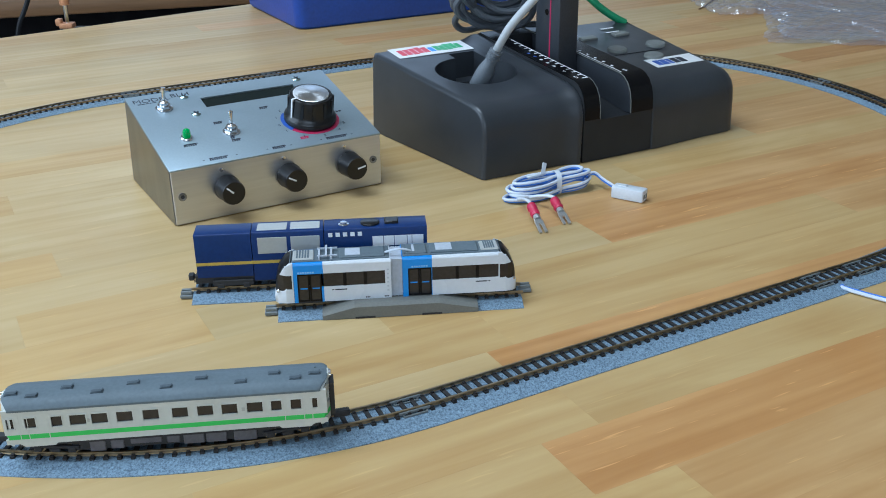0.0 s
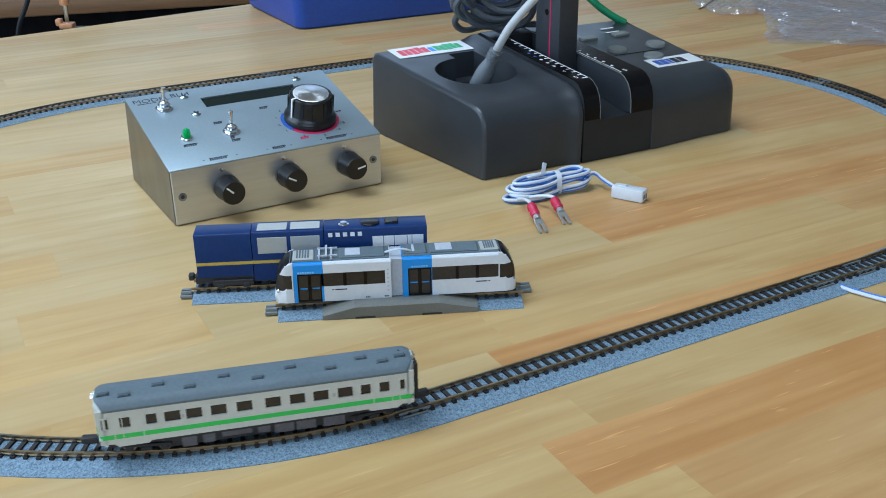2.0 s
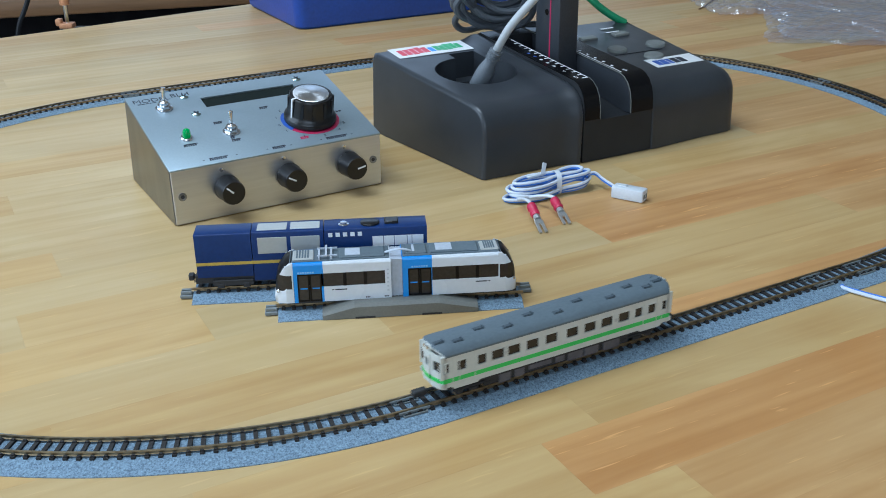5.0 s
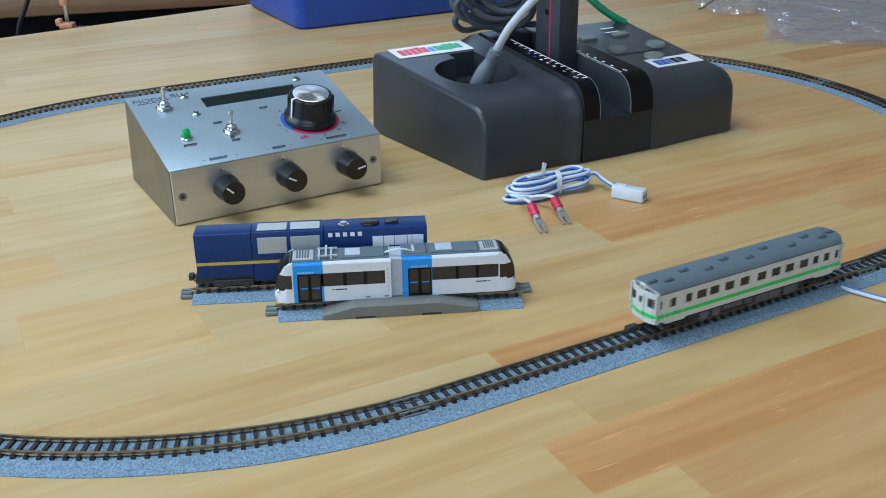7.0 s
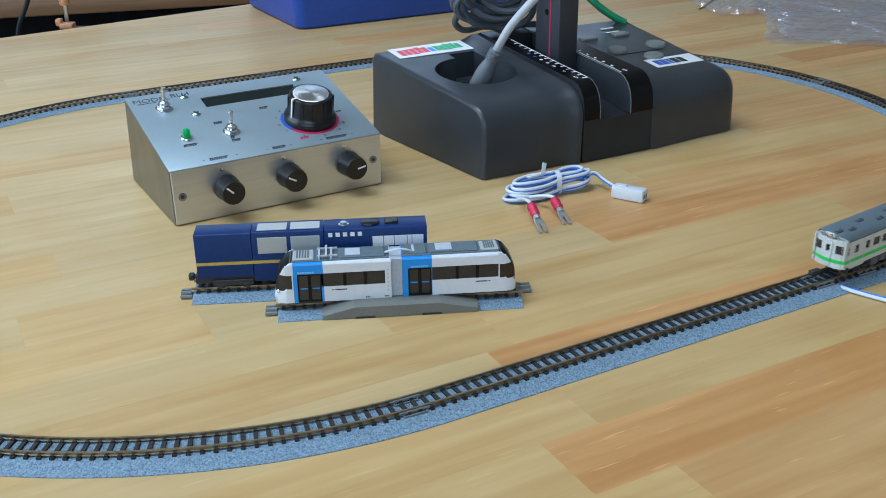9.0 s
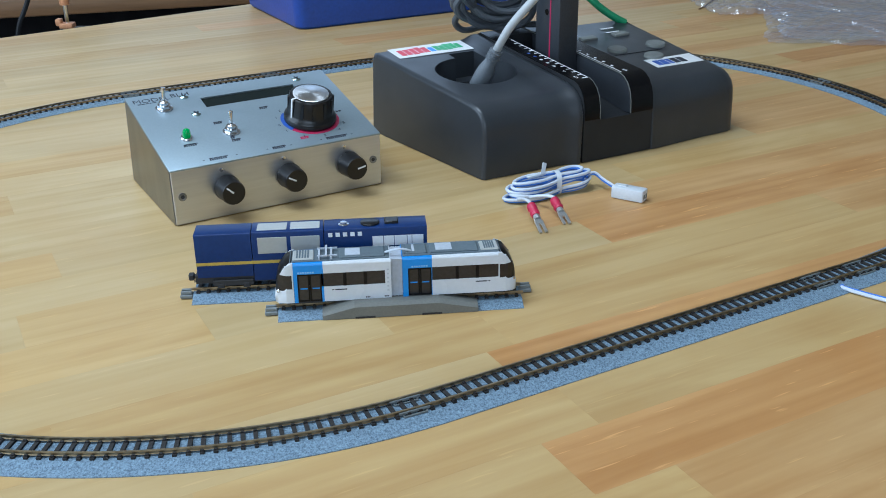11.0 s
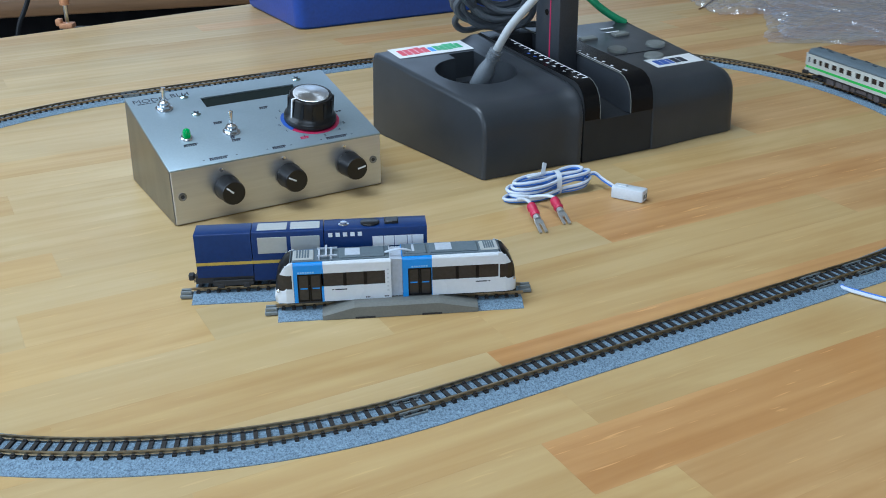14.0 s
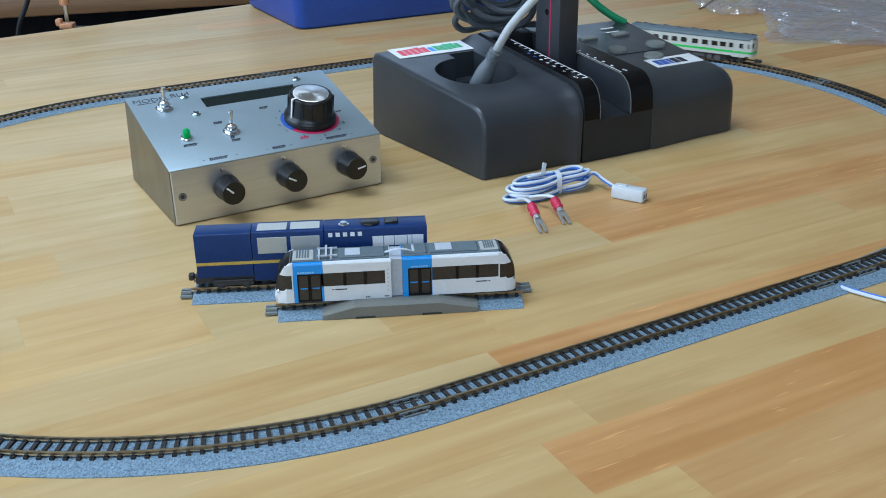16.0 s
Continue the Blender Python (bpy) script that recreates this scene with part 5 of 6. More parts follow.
def tram_half(m, flip):
    """One body of the tram from its nose at x 0 to the bellows at x 0.0585; sides have real openings."""
    n = 0.0585
    side_y = HW
    # the blue door panel, and the white parts to either side of it
    b0 = n - 0.0150 if flip else 0.0100
    b1 = b0 + 0.0148
    w0, w1 = (0.0100, b0) if flip else (b1, n - 0.0030)
    sh = bmesh.new()
    # white side walls around the glazed band and the doors
    for side in (-1, 1):
        ya, yb = sorted((side * side_y, side * (side_y - 0.0008)))
        for x0, x1, z0, z1 in ((0.0060, 0.0098, ZB, 0.0105), (0.0092, 0.0098, 0.0105, 0.0188), (0.0060, 0.0098, 0.0188, ZS), (min(w0, 0.0098) if flip else w0, b0 if flip else n, ZB, 0.0110), (min(w0, 0.0098) if flip else w0, b0 if flip else n, 0.0188, ZS)) + (() if flip else ((n - 0.0030, n, 0.0110, 0.0188),)):
            add_box(sh, x0, x1, ya, yb, z0, z1)
    body = part("body", sh, M["tramwhite"], tram, "gloss white body shell", m, smooth=False)
    door_panels = ((b0, b0 + (0.0003 if flip else 0.0018), ZB, ZS), (b0 + (0.0003 if flip else 0.0018), b0 + (0.0121 if flip else 0.0140), 0.0188, ZS), (b0 + (0.0121 if flip else 0.0137), b1, ZB, ZS if flip else 0.0110))
    for side in (-1, 1):
        ya, yb = sorted((side * (side_y + 0.00005), side * (side_y - 0.0008)))
        for x0, x1, z0, z1 in door_panels:
            part("blue_panel", box(x0, x1, ya, yb, z0, z1), M["skyblue"], tram, "bright blue door panel", m, smooth=False)
        if not flip:
            part("blue_panel", box(b0 + 0.0140, b1, ya, yb, 0.0188, ZS), M["skyblue"], tram, "bright blue door panel", m, smooth=False)
    # roof cove
    cv = prism([(-HW, ZS), (-HW + 0.0004, ZS + 0.0010), (-HW + 0.0015, ZT), (HW - 0.0015, ZT), (HW - 0.0004, ZS + 0.0010), (HW, ZS)], 0.0100 if flip else b1, b0 if flip else n)
    part("roof_edge", cv, M["tramwhite"], tram, "white roof edge", m)
    cv = prism([(-HW, ZS), (-HW + 0.0004, ZS + 0.0010), (-HW + 0.0015, ZT), (HW - 0.0015, ZT), (HW - 0.0004, ZS + 0.0010), (HW, ZS)], b0, b1)
    part("roof_edge", cv, M["skyblue"], tram, "bright blue roof edge", m)
    # glazing
    for side in (-1, 1):
        ya, yb = sorted((side * (side_y - 0.0005), side * (side_y - 0.0010)))
        part("window", box(w0, w1, ya, yb, 0.0110, 0.0188), M["smoke"], tram, "long smoked window", m, smooth=False)
        for x in (w0 + 0.0098, w0 + 0.0200):
            yc, yd = sorted((side * (side_y - 0.0002), side * (side_y - 0.0007)))
            part("pillar", box(x, x + 0.0016, yc, yd, 0.0110, 0.0188), M["gloss_black"], tram, m=m, smooth=False)
        for x in ((b0 + 0.0003, b0 + 0.0063) if flip else (b0 + 0.0019, b0 + 0.0079)):
            dr = part("door", box(x, x + 0.0058, ya, yb, ZB + 0.0004, 0.0186), M["smoke"], tram, "dark glazed door leaf", m, smooth=False)
            yc, yd = sorted((side * (side_y - 0.0002), side * (side_y - 0.0006)))
            fr = bmesh.new()
            for x0, x1, z0, z1 in ((x, x + 0.0007, ZB + 0.0004, 0.0186), (x + 0.0051, x + 0.0058, ZB + 0.0004, 0.0186), (x + 0.0007, x + 0.0051, 0.0179, 0.0186), (x + 0.0007, x + 0.0051, ZB + 0.0004, ZB + 0.0012)):
                add_box(fr, x0, x1, yc, yd, z0, z1)
            part("door_frame", fr, M["gloss_black"], dr, smooth=False)
            part("door_mark", box(x + 0.0012, x + 0.0048, yc, yd, 0.0100, 0.0106), M["skyblue"], dr, smooth=False)
    # nose: rings that round off towards the front
    outline = [(-1, 0.0), (-1, 1.0), (-0.86, 1.12), (0.86, 1.12), (1, 1.0), (1, 0.0)]
    def nose(rows, name, mat, label):
        bm = bmesh.new()
        rings = []
        for x, hw, z0, z1 in rows:
            rings.append([bm.verts.new((x, hw * y, z0 + (z1 - z0) * (z if z <= 1 else 1 + 0.0))) if z <= 1 else bm.verts.new((x, hw * y, z1 + (0.0016 * hw / HW))) for y, z in outline])
        for a, b in zip(rings, rings[1:]):
            for k in range(6):
                bm.faces.new((a[k], a[(k + 1) % 6], b[(k + 1) % 6], b[k]))
        bm.faces.new(rings[0])
        bm.faces.new(rings[-1])
        return part(name, bm, mat, tram, label, m, angle=60)
    nose([(0.0001, 0.0050, 0.0032, 0.0062), (0.0006, 0.0066, ZB, 0.0074), (0.0020, 0.0080, ZB, 0.0086), (0.0042, 0.0087, ZB, 0.0090), (0.0064, HW, ZB, 0.0106)], "bumper", M["tramwhite"], "white rounded nose")
    nose([(0.0007, 0.0050, 0.0064, 0.0100), (0.0014, 0.0062, 0.0070, 0.0150), (0.0034, 0.0076, 0.0080, 0.0192), (0.0062, 0.0083, 0.0085, 0.0228), (0.0095, 0.0082, 0.0090, 0.0242)], "windscreen", M["screen"], "black wraparound windscreen")
    for side in (-1, 1):
        bm = bmesh.new()
        q = [(0.0034, 0.0081, 0.0190), (0.0064, 0.0090, 0.0185), (0.0100, 0.0090, 0.0185), (0.0100, 0.0090, 0.0252), (0.0080, 0.0087, 0.0248), (0.0052, 0.0083, 0.0222)]
        a = [bm.verts.new((x, side * (y + 0.0001), z)) for x, y, z in q]
        b = [bm.verts.new((x, side * (y - 0.0030), z)) for x, y, z in q]
        for k in range(6):
            bm.faces.new((a[k], a[(k + 1) % 6], b[(k + 1) % 6], b[k]))
        bm.faces.new(a)
        bm.faces.new(b)
        part("cheek", bm, M["tramwhite"], tram, "white cheek panel", m, smooth=False)
        part("side_glass", plate([(0.0024, side * 0.0074), (0.0050, side * 0.00862), (0.0092, side * 0.00892), (0.0092, side * 0.0060), (0.0024, side * 0.0060)], 0.0084, 0.0191), M["smoke"], tram, "smoked cab side window", m, smooth=False)
        part("headlight", lathe([(0.0011, 0), (0.0009, 0.0008), (0, 0.0009)], 10, pose(0.0022, side * 0.0078, 0.0096, 0, -70)), M["chrome"], tram, "small headlight", m)
        bars("side_print", tram, m @ pose(0, side * (HW + 0.00005), 0, 90 * (1 if side < 0 else -1)), w0 + 0.004, 0.0088 if side < 0 else -0.0094, (0.0010, 0.0060), 0.0006, M["ink"])
    bars("panel_print", tram, m @ pose(0, (HW + 0.00006) * (1 if flip else -1), 0, -90 if flip else 90), b0 + 0.0022, -0.0202 if flip else 0.0194, (0.0009,) * 7, 0.0008, M["paleblue"], 0.0003, label="small pale unreadable marks")
    if not flip:
        for z in (0.0068, 0.0092, 0.0116, 0.0140, 0.0164, 0.0188):
            bars("side_print", tram, m @ pose(0, -HW - 0.00006, 0, 90), n - 0.0021, z, (0.0010,), 0.0009, M["tramgrey"])
        bars("side_print", tram, m @ pose(0, -HW - 0.00006, 0, 90), n - 0.0130, 0.0034, (0.0006, 0.0006, 0.0006), 0.0008, M["under"], 0.0002)
        bars("side_print", tram, m @ pose(0, -HW - 0.00006, 0, 90), n - 0.0036, 0.0034, (0.0006, 0.0006, 0.0006), 0.0008, M["under"], 0.0002)
    # roof units
    part("roof_deck", box(0.0085, n - 0.0005, -HW + 0.0018, HW - 0.0018, ZT - 0.0004, ZT + 0.0004), M["roof"], tram, "grey roof deck", m, smooth=False)
    part("floor_pan", box(0.0060, n, -HW + 0.0012, HW - 0.0012, 0.0012, 0.0040), M["under_dark"], tram, "", m, smooth=False)
    part("seat_block", box(0.0260, n - 0.0040, -HW + 0.0030, HW - 0.0030, 0.0040, 0.0100), M["under"], tram, "", m, smooth=False)
    for x in (0.022, 0.034):
        ws = bmesh.new()
        for side in (-1, 1):
            add_lathe(ws, [(0, -0.0005), (0.0024, -0.0005), (0.0024, 0.0005), (0, 0.0005)], 14, pose(x, side * 0.0046, 0.0024, 90))
        part("wheelset", ws, M["rail"], tram, "dull metal wheels", m)


TURN = pose(0.1226, 0, 0.0003, 0, 0, 180)
tram_half(pose(0, 0, 0), False)
tram_half(TURN, True)
for k in range(6):
    x = 0.0588 + k * 0.0009
    part("bellows_fold", box(x, x + 0.0007, -HW + 0.0012 - 0.0004 * (k % 2), HW - 0.0012 + 0.0004 * (k % 2), 0.0030, ZS + 0.0006), M["tramgrey"], tram, smooth=False)
part("bellows", box(0.0584, 0.0642, -HW + 0.0013, HW - 0.0013, 0.0030, ZS + 0.0004), M["tramgrey"], tram, "grey bellows", smooth=False)
RZ = ZT + 0.0004
for x0, x1, hgt, mat, hw in ((0.0100, 0.0205, 0.0008, "greypane", 0.0056), (0.0330, 0.0560, 0.0009, "roof", 0.0056), (0.0665, 0.0770, 0.0012, "roof", 0.0054), (0.0785, 0.1030, 0.0013, "roof", 0.0056), (0.1042, 0.1135, 0.0010, "greypane", 0.0052)):
    u = part("roof_unit", box(x0, x1, -hw, hw, RZ - 0.0004, RZ + hgt, 0.0005, 1), M[mat], tram, "grey roof equipment unit", smooth=False)
    if mat == "greypane":
        for k in range(5):
            xx = x0 + 0.0018 + k * (x1 - x0 - 0.0036) / 5
            part("vent_slat", box(xx, xx + 0.0008, -hw + 0.0012, hw - 0.0012, RZ + hgt - 0.0001, RZ + hgt + 0.0003), M["roof"], u, smooth=False)
    else:
        part("vent_panel", box(x0 + 0.0030, (x0 + x1) / 2 - 0.001, -hw + 0.0014, hw - 0.0014, RZ + hgt - 0.0001, RZ + hgt + 0.0002), M["tramgrey"], u, smooth=False)
pg = bmesh.new()
for x in (0.0232, 0.0292):
    add_box(pg, x - 0.0005, x + 0.0005, -0.0060, 0.0060, RZ, RZ + 0.0014)
for y in (-0.0045, 0.0045):
    add_box(pg, 0.0222, 0.0322, y - 0.0004, y + 0.0004, RZ + 0.0012, RZ + 0.0019)
add_box(pg, 0.0262, 0.0272, -0.0066, 0.0066, RZ + 0.0019, RZ + 0.0026)
part("pantograph", pg, M["tramgrey"], tram, "folded grey pantograph", smooth=False)
part("roof_hose", tube([(0.0560, -0.003, RZ + 0.001), (0.0600, -0.004, RZ + 0.0026), (0.0650, -0.004, RZ + 0.0028), (0.0690, -0.003, RZ + 0.0010)], 0.0006, 6), M["wirewhite"], tram, "thin white roof hose")

# ---- coiled two-core wire with a connector and spade terminals
coil = thing("wire_coil", pose(0, 0, 0), "coiled blue and white wire with spade terminals", "wire")
CO = pose(0.0688, 0.6165, 0.0, 0, 0, 25)
wr = random.Random(3)
for k in range(5):
    z = 0.0012 + 0.0024 * k
    a_len, ox, oy = (0.0300, 0.0288, 0.0268, 0.0278, 0.0245)[k], (-0.0010, 0.0012, -0.0018, 0.0022, 0.0010)[k], (0.0, -0.0010, 0.0008, -0.0004, 0.0012)[k]
    left, right = (0.0098, 0.0090, 0.0086, 0.0080, 0.0070)[k], (0.0080, 0.0084, 0.0070, 0.0074, 0.0062)[k]
    for core, mat in ((0, "wireblue"), (1, "wirewhite")):
        loop = []
        for j in range(21):
            a = 2 * math.pi * (j + 0.5) / 20
            x = a_len * math.copysign(abs(math.cos(a)) ** 0.8, math.cos(a))
            y = (left if x < 0 else right) * math.copysign(abs(math.sin(a)) ** 0.9, math.sin(a))
            w = 1 - 0.52 * math.exp(-((x - 0.006) / 0.011) ** 2)
            loop.append(CO @ Vector((ox + x * (1 + 0.025 * core), oy + y * w * (1 + 0.06 * core), z + 0.0011 * core + 0.0007 * math.sin(2 * a + 1.3 * k) + (0.0032 if x > 0 else 0.0) * (x / 0.03))))
        part("wire_core", tube(loop, 0.00105, 8, 5), M[mat], coil, "blue insulated wire" if core == 0 else "white insulated wire")
# flat tie round the waist
band = bmesh.new()
rows = []
for k in range(24):
    a = 2 * math.pi * k / 24
    cy, cz = math.copysign(abs(math.cos(a)) ** 0.7, math.cos(a)), math.copysign(abs(math.sin(a)) ** 0.7, math.sin(a))
    rows.append([band.verts.new((x, cy * (0.0064 + d), 0.0076 + cz * (0.0070 + d))) for x, d in ((-0.0016, 0.0), (0.0016, 0.0), (0.0016, 0.0005), (-0.0016, 0.0005))])
for k in range(24):
    p0, p1 = rows[k], rows[(k + 1) % 24]
    for j in range(4):
        band.faces.new((p0[j], p0[(j + 1) % 4], p1[(j + 1) % 4], p1[j]))
part("wire_tie", band, M["nylon"], coil, "pale plastic wire tie", CO @ pose(0.0065, 0, 0, 0, 0, -14), angle=50)
part("wire_tie_end", box(-0.0016, 0.0016, -0.0003, 0.0003, 0.0, 0.0078, 0.0002, 1), M["nylon"], coil, "pale plastic tie end", CO @ pose(-0.0015, 0.0045, 0.0125, -15, 20))
part("wire_tie_end", box(-0.0110, 0.0030, -0.0016, 0.0016, 0.0, 0.0016, 0.0004, 1), M["nylon"], coil, "pale plastic tie end", CO @ pose(-0.0020, 0.0055, 0.0118, 0, 0, 6))
# lead to the connector
for core, mat in ((0, "wireblue"), (1, "wirewhite")):
    o = 0.0013 * core
    part("wire_core", tube([(0.0930, 0.6300, 0.0060 + o), (0.1010, 0.6320, 0.0080 + o), (0.1060, 0.6240, 0.0062 + o), (0.1110, 0.6170, 0.0046 + o), (0.1140, 0.6130, 0.0040 + o)], 0.00075, 8), M[mat], coil)
conn = part("connector_shell", box(0, 0.0215, -0.0046, 0.0046, 0.0, 0.0078, 0.0009), M["nylon"], coil, "milky nylon connector", pose(0.1110, 0.6120, 0.0004, 0, 0, -32))
part("latch", box(0.002, 0.0090, -0.0020, 0.0020, 0.0078, 0.0086, 0.0004, 1), M["nylon"], conn)
for y in (-0.0018, 0.0018):
    part("socket", box(0.0210, 0.0217, y - 0.0010, y + 0.0010, 0.0020, 0.0048), M["joiner"], conn, smooth=False)


def spade(mat_wire, start, root, tip):
    root, tip = Vector(root), Vector(tip)
    d = (tip - root).normalized()
    side = Vector((0, 0, 1)).cross(d).normalized()
    up = d.cross(side)
    m = Matrix((side, up, d)).transposed().to_4x4()
    m = Matrix.Translation(root) @ m @ Matrix(((0, 1, 0, 0), (0, 0, 1, 0), (1, 0, 0, 0), (0, 0, 0, 1))) @ Matrix.Diagonal(((tip - root).length / 0.0210, 1.32, 1.32, 1))
    start = Vector(start)
    part("wire_core", tube([start, start.lerp(root, 0.5) + Vector((0, 0, 0.0020)), root - d * 0.0030, root], 0.00105, 8), M[mat_wire], coil)
    part("sleeve", lathe([(0.0012, -0.0005), (0.0021, 0.0), (0.0024, 0.0030), (0.0019, 0.0046), (0.0024, 0.0066), (0.0020, 0.0084), (0, 0.0084)], 14, m @ pose(0, 0, 0, 0, 90)), M["crimson"], coil, "crimson insulating sleeve")
    sp = bmesh.new()
    add_lathe(sp, [(0, 0.0080), (0.0016, 0.0080), (0.0017, 0.0112), (0, 0.0112)], 12, pose(0, 0, 0, 0, 90))
    add_box(sp, 0.0100, 0.0140, -0.0017, 0.0017, -0.0005, 0.0004, 0.0002, 1)
    for s in (-1, 1):
        a, b = sorted((s * 0.0008, s * 0.0025))
        add_box(sp, 0.0138, 0.0210, a * 0.8, b * 0.8, -0.0004, 0.0004, 0.0001, 1)
    add_box(sp, 0.0124, 0.0146, -0.0020, 0.0020, -0.00042, 0.00042, 0.0001, 1)
    part("spade_terminal", sp, M["steel"], coil, "bright metal spade terminal", m, smooth=False)


spade("wirewhite", (0.0480, 0.6010, 0.0030), (0.0540, 0.5725, 0.0100), (0.0600, 0.5515, 0.0010))
spade("wirewhite", (0.0540, 0.6030, 0.0030), (0.0695, 0.5850, 0.0085), (0.0755, 0.5645, 0.0010))

# feeder wire that leaves the near track
feed = thing("feeder_wire", pose(0, 0, 0), "blue and white feeder wire plugged into the track", "wire")
for k, mat in ((0, "wireblue"), (1, "wirewhite")):
    part("wire_core", tube([(0.2070, 0.4745, 0.0014), (0.2105, 0.4705 - 0.0016 * k, 0.0016), (0.2170, 0.4655 - 0.0022 * k, 0.0014), (0.2265, 0.4580 - 0.0023 * k, 0.0013), (0.2500, 0.4380 - 0.0023 * k, 0.0013), (0.2900, 0.3900 - 0.0023 * k, 0.0013)], 0.0010, 8), M[mat], feed)
part("feeder_plug", box(-0.002, 0.002, -0.0016, 0.0016, 0.0002, 0.0024, 0.0004, 1), M["wireblue"], feed, "small blue plug", pose(0.2075, 0.4742, 0, 0, 0, -35))

# ---- blue plastic bin
BIN = pose(-0.1525, 1.1449, 0, 0, 0, 28.1) @ pose(-0.010, -0.006, 0)
blue_bin = thing("storage_bin", BIN, "blue plastic storage bin on the table", "storage bin")


def bin_ring(bm, z, inset, r=0.013, w=0.300, d=0.180):
    out = []
    for cxn, cyn, a0 in ((w - r + inset * -1, r + inset, -90), (w - r - inset, d - r - inset, 0), (r + inset, d - r - inset, 90), (r + inset, r + inset, 180)):
        for k in range(7):
            a = radians(a0 + 15 * k)
            out.append(bm.verts.new((cxn + r * math.cos(a), cyn + r * math.sin(a), z)))
    return out


bm = bmesh.new()
rings = [bin_ring(bm, z, i) for z, i in ((0.0004, 0.003), (0.004, 0.0), (0.12, -0.008), (0.122, -0.0115), (0.130, -0.012), (0.130, -0.009), (0.118, -0.005), (0.006, 0.003), (0.005, 0.006))]
for a, b in zip(rings, rings[1:]):
    for k in range(len(a)):
        bm.faces.new((a[k], a[(k + 1) % len(a)], b[(k + 1) % len(b)], b[k]))
bm.faces.new(rings[0])
bm.faces.new(rings[-1])
part("tub", bm, M["bin"], blue_bin, "blue moulded tub", angle=50)
for x in (0.090, 0.205):
    part("rib", box(x, x + 0.004, -0.0050, -0.0005, 0.03, 0.118, 0.001, 1), M["bin"], blue_bin, smooth=False)

# ---- crumpled clear packing film


def crumpled(name, m, nx, ny, sx, sy, height, parent, seed):
    bm = bmesh.new()
    grid = []
    for j in range(ny + 1):
        row = []
        for i in range(nx + 1):
            x, y = i / nx * sx, j / ny * sy
            edge = min(i, nx - i, 2.5) / 2.5 * min(j, ny - j, 2.5) / 2.5
            z = height * (0.55 + 0.45 * noise.noise((x * 14 + seed, y * 14, seed))) * (0.30 + 0.70 * edge) - 0.55 * height * abs(noise.noise((x * 34, y * 80 + seed, 2.0))) + 0.45 * height * abs(noise.noise((x * 120 + seed, y * 60, 4.0))) + 0.22 * height * noise.noise((x * 260, y * 260, seed))
            wob = 0.012 * noise.noise((x * 18, y * 18, seed + 5)) + 0.006 * noise.noise((x * 60, y * 60, seed + 9))
            row.append(bm.verts.new((x + wob, y + wob * 0.8, max(z, 0.0012))))
        grid.append(row)
    for j in range(ny):
        for i in range(nx):
            bm.faces.new((grid[j][i], grid[j][i + 1], grid[j + 1][i + 1], grid[j + 1][i]))
    return part(name, bm, M["bubble"], parent, "", m, angle=14)


wrap = thing("packing_film", pose(0, 0, 0), "crumpled clear plastic packing film on the table", "packing film")
crumpled("film_sheet", pose(0.345, 1.042, 0.0, 0, 0, -11), 120, 90, 0.36, 0.26, 0.008, wrap, 1.3)
crumpled("film_sheet", pose(0.356, 1.052, 0.002, 0, 0, -14), 80, 64, 0.32, 0.24, 0.010, wrap, 4.1)
crumpled("film_sheet", pose(0.322, 1.185, 0.0, 0, 0, 5), 40, 44, 0.08, 0.12, 0.010, wrap, 8.6)

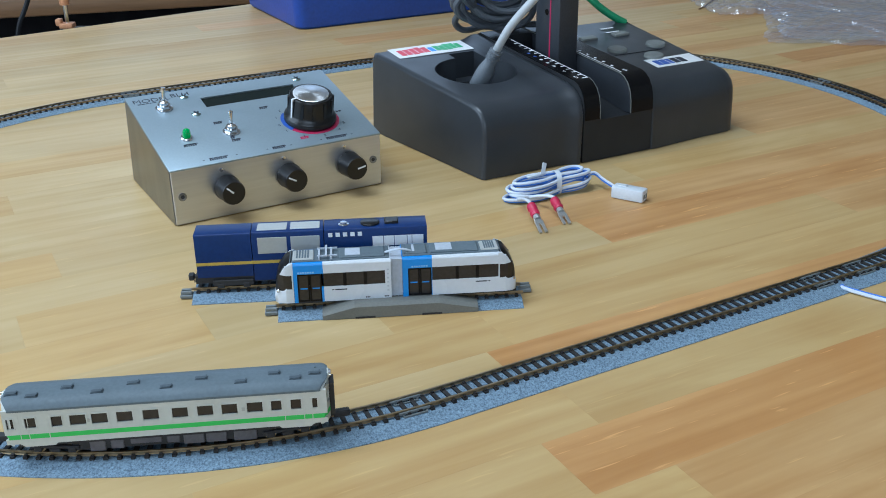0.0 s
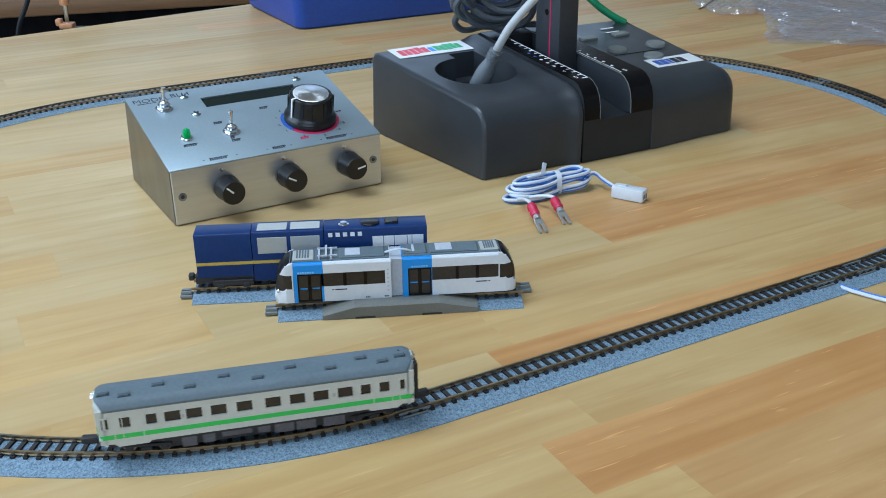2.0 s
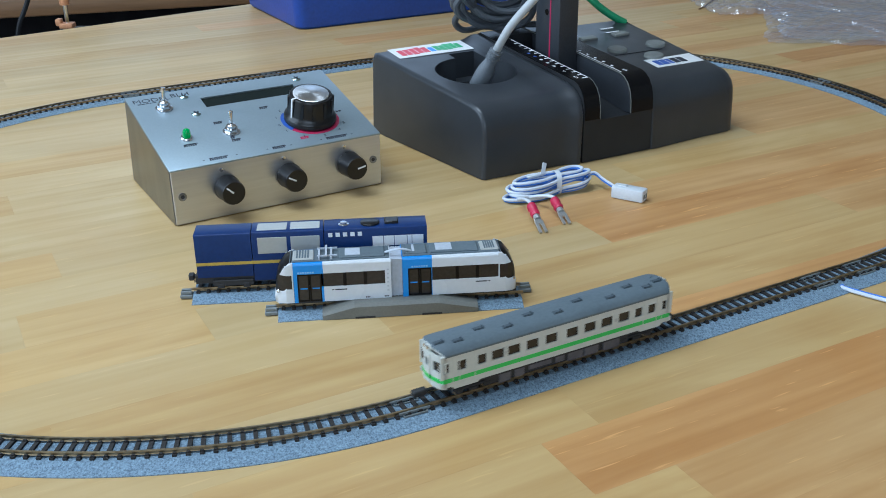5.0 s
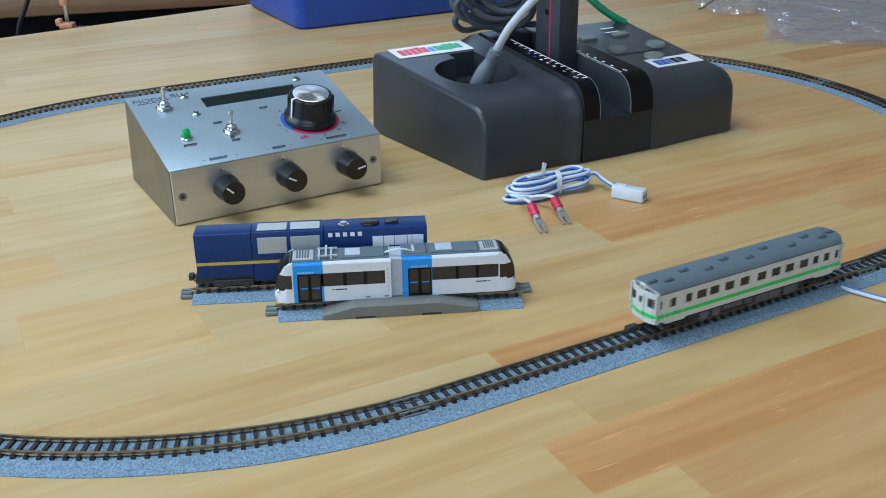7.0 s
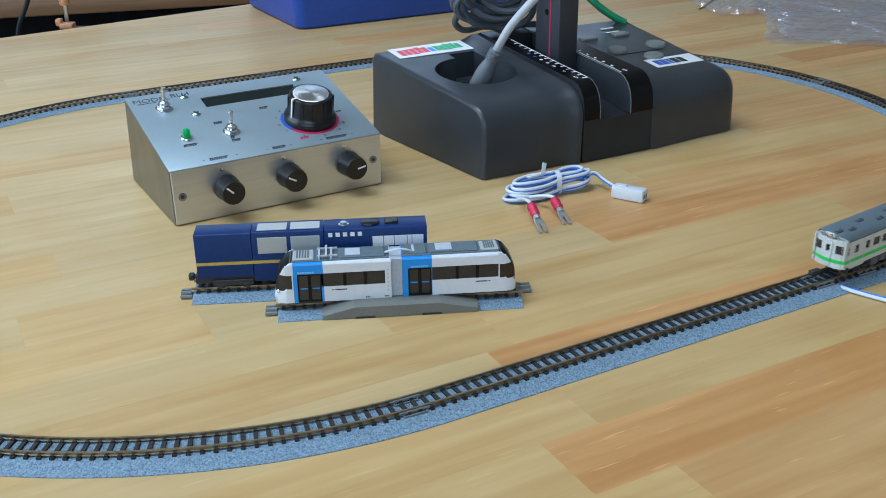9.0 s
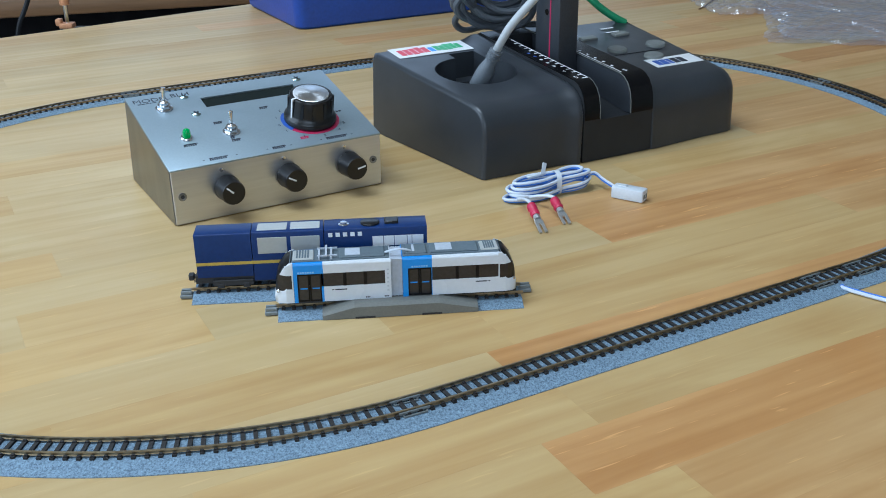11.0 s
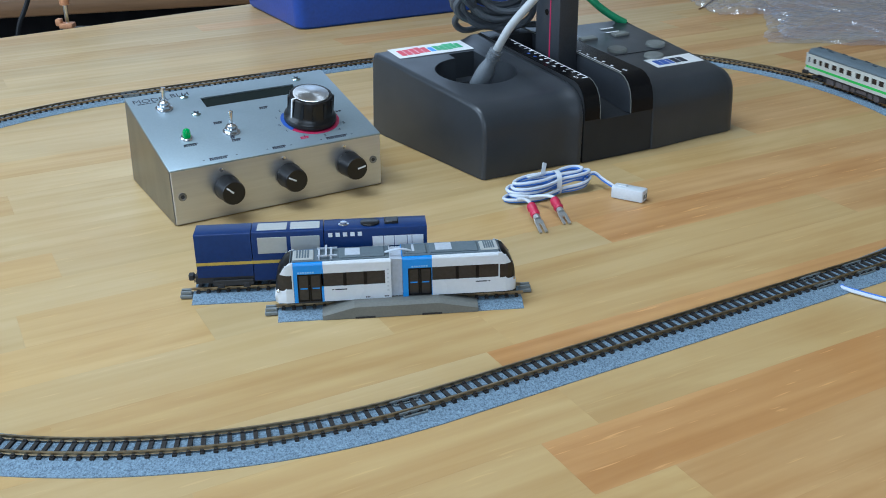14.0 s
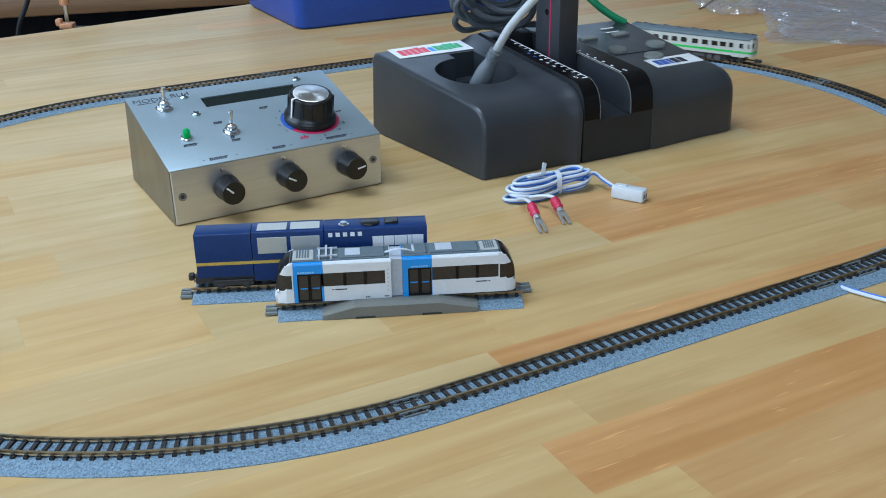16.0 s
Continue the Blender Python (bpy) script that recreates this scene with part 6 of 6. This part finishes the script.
# ---- beyond the table: a low bench over a dark sheet, a clamp and a cord
bench = thing("work_bench", pose(-0.690, 1.60, 0, 0, 0, 14), "brown wooden work bench behind the table", "bench")
part("bench_top", box(-0.5, 1.5, 0.0, 0.50, -0.072, -0.046, 0.003), M["bench"], bench, "brown wooden bench top")
# added near-black sheet, stands in for the darkness under the bench top
part("bench_dark_sheet", box(-0.5, 1.5, 0.30, 0.32, FLOOR_Z, -0.073), M["benchdark"], bench, "near-black sheet for the darkness under the bench", smooth=False)
for x in (-0.46, 0.5, 1.44):
    part("bench_leg", box(x, x + 0.05, 0.05, 0.10, FLOOR_Z, -0.073, 0.003), M["bench"], bench)
clamp = thing("bar_clamp", pose(-0.4395, 1.200, -0.006), "steel bar clamp with a copper-coloured pad", "clamp")
part("pad", box(-0.0085, 0.0075, -0.007, 0.007, 0.0, 0.0060, 0.0012), M["copper"], clamp, "copper-coloured pad")
part("jaw", box(-0.0125, -0.0060, -0.006, 0.004, 0.003, 0.0110, 0.0012), M["copper"], clamp)
part("spindle", lathe([(0.0026, 0.005), (0.0026, 0.075), (0.006, 0.076), (0.006, 0.085), (0, 0.085)], 16), M["chrome"], clamp, "steel spindle")
part("collar", lathe([(0.0055, 0.027), (0.0060, 0.033), (0.004, 0.035)], 16), M["copper"], clamp)
part("clamp_arm", box(-0.008, 0.008, -0.01, 0.12, 0.052, 0.068, 0.003), M["under_dark"], clamp)
part("clamp_bar", box(-0.030, 0.030, 0.050, 0.062, FLOOR_Z + 0.006, -0.010, 0.002), M["under_dark"], clamp)
hang = thing("hanging_cord", pose(0, 0, 0), "dark grey cord hanging behind the table", "cable")
part("cord", tube([(-0.470, 1.27, 0.09), (-0.512, 1.27, 0.010), (-0.530, 1.27, -0.030), (-0.540, 1.28, -0.10), (-0.545, 1.30, -0.40), (-0.53, 1.32, FLOOR_Z + 0.004)], 0.0030, 8), M["case_dark"], hang)

wisp = thing("thin_cord", pose(0, 0, 0), "thin brown cord lying on the table", "cable")
part("cord", tube([(0.312, 1.226, 0.0009), (0.322, 1.240, 0.0009), (0.334, 1.266, 0.0009), (0.350, 1.290, 0.0009), (0.385, 1.310, 0.0009)], 0.0008, 8), M["bench"], wisp)


def motions():
    times = [k * 0.25 for k in range(65)]
    walk(railcar, [(t, car_pose(t)) for t in times])
    for bogie, end in railcar_bogies:
        walk(bogie, [(t, pose(end * PIN, 0, 0, 0, 0, bogie_turn(t, end))) for t in times])


motions()
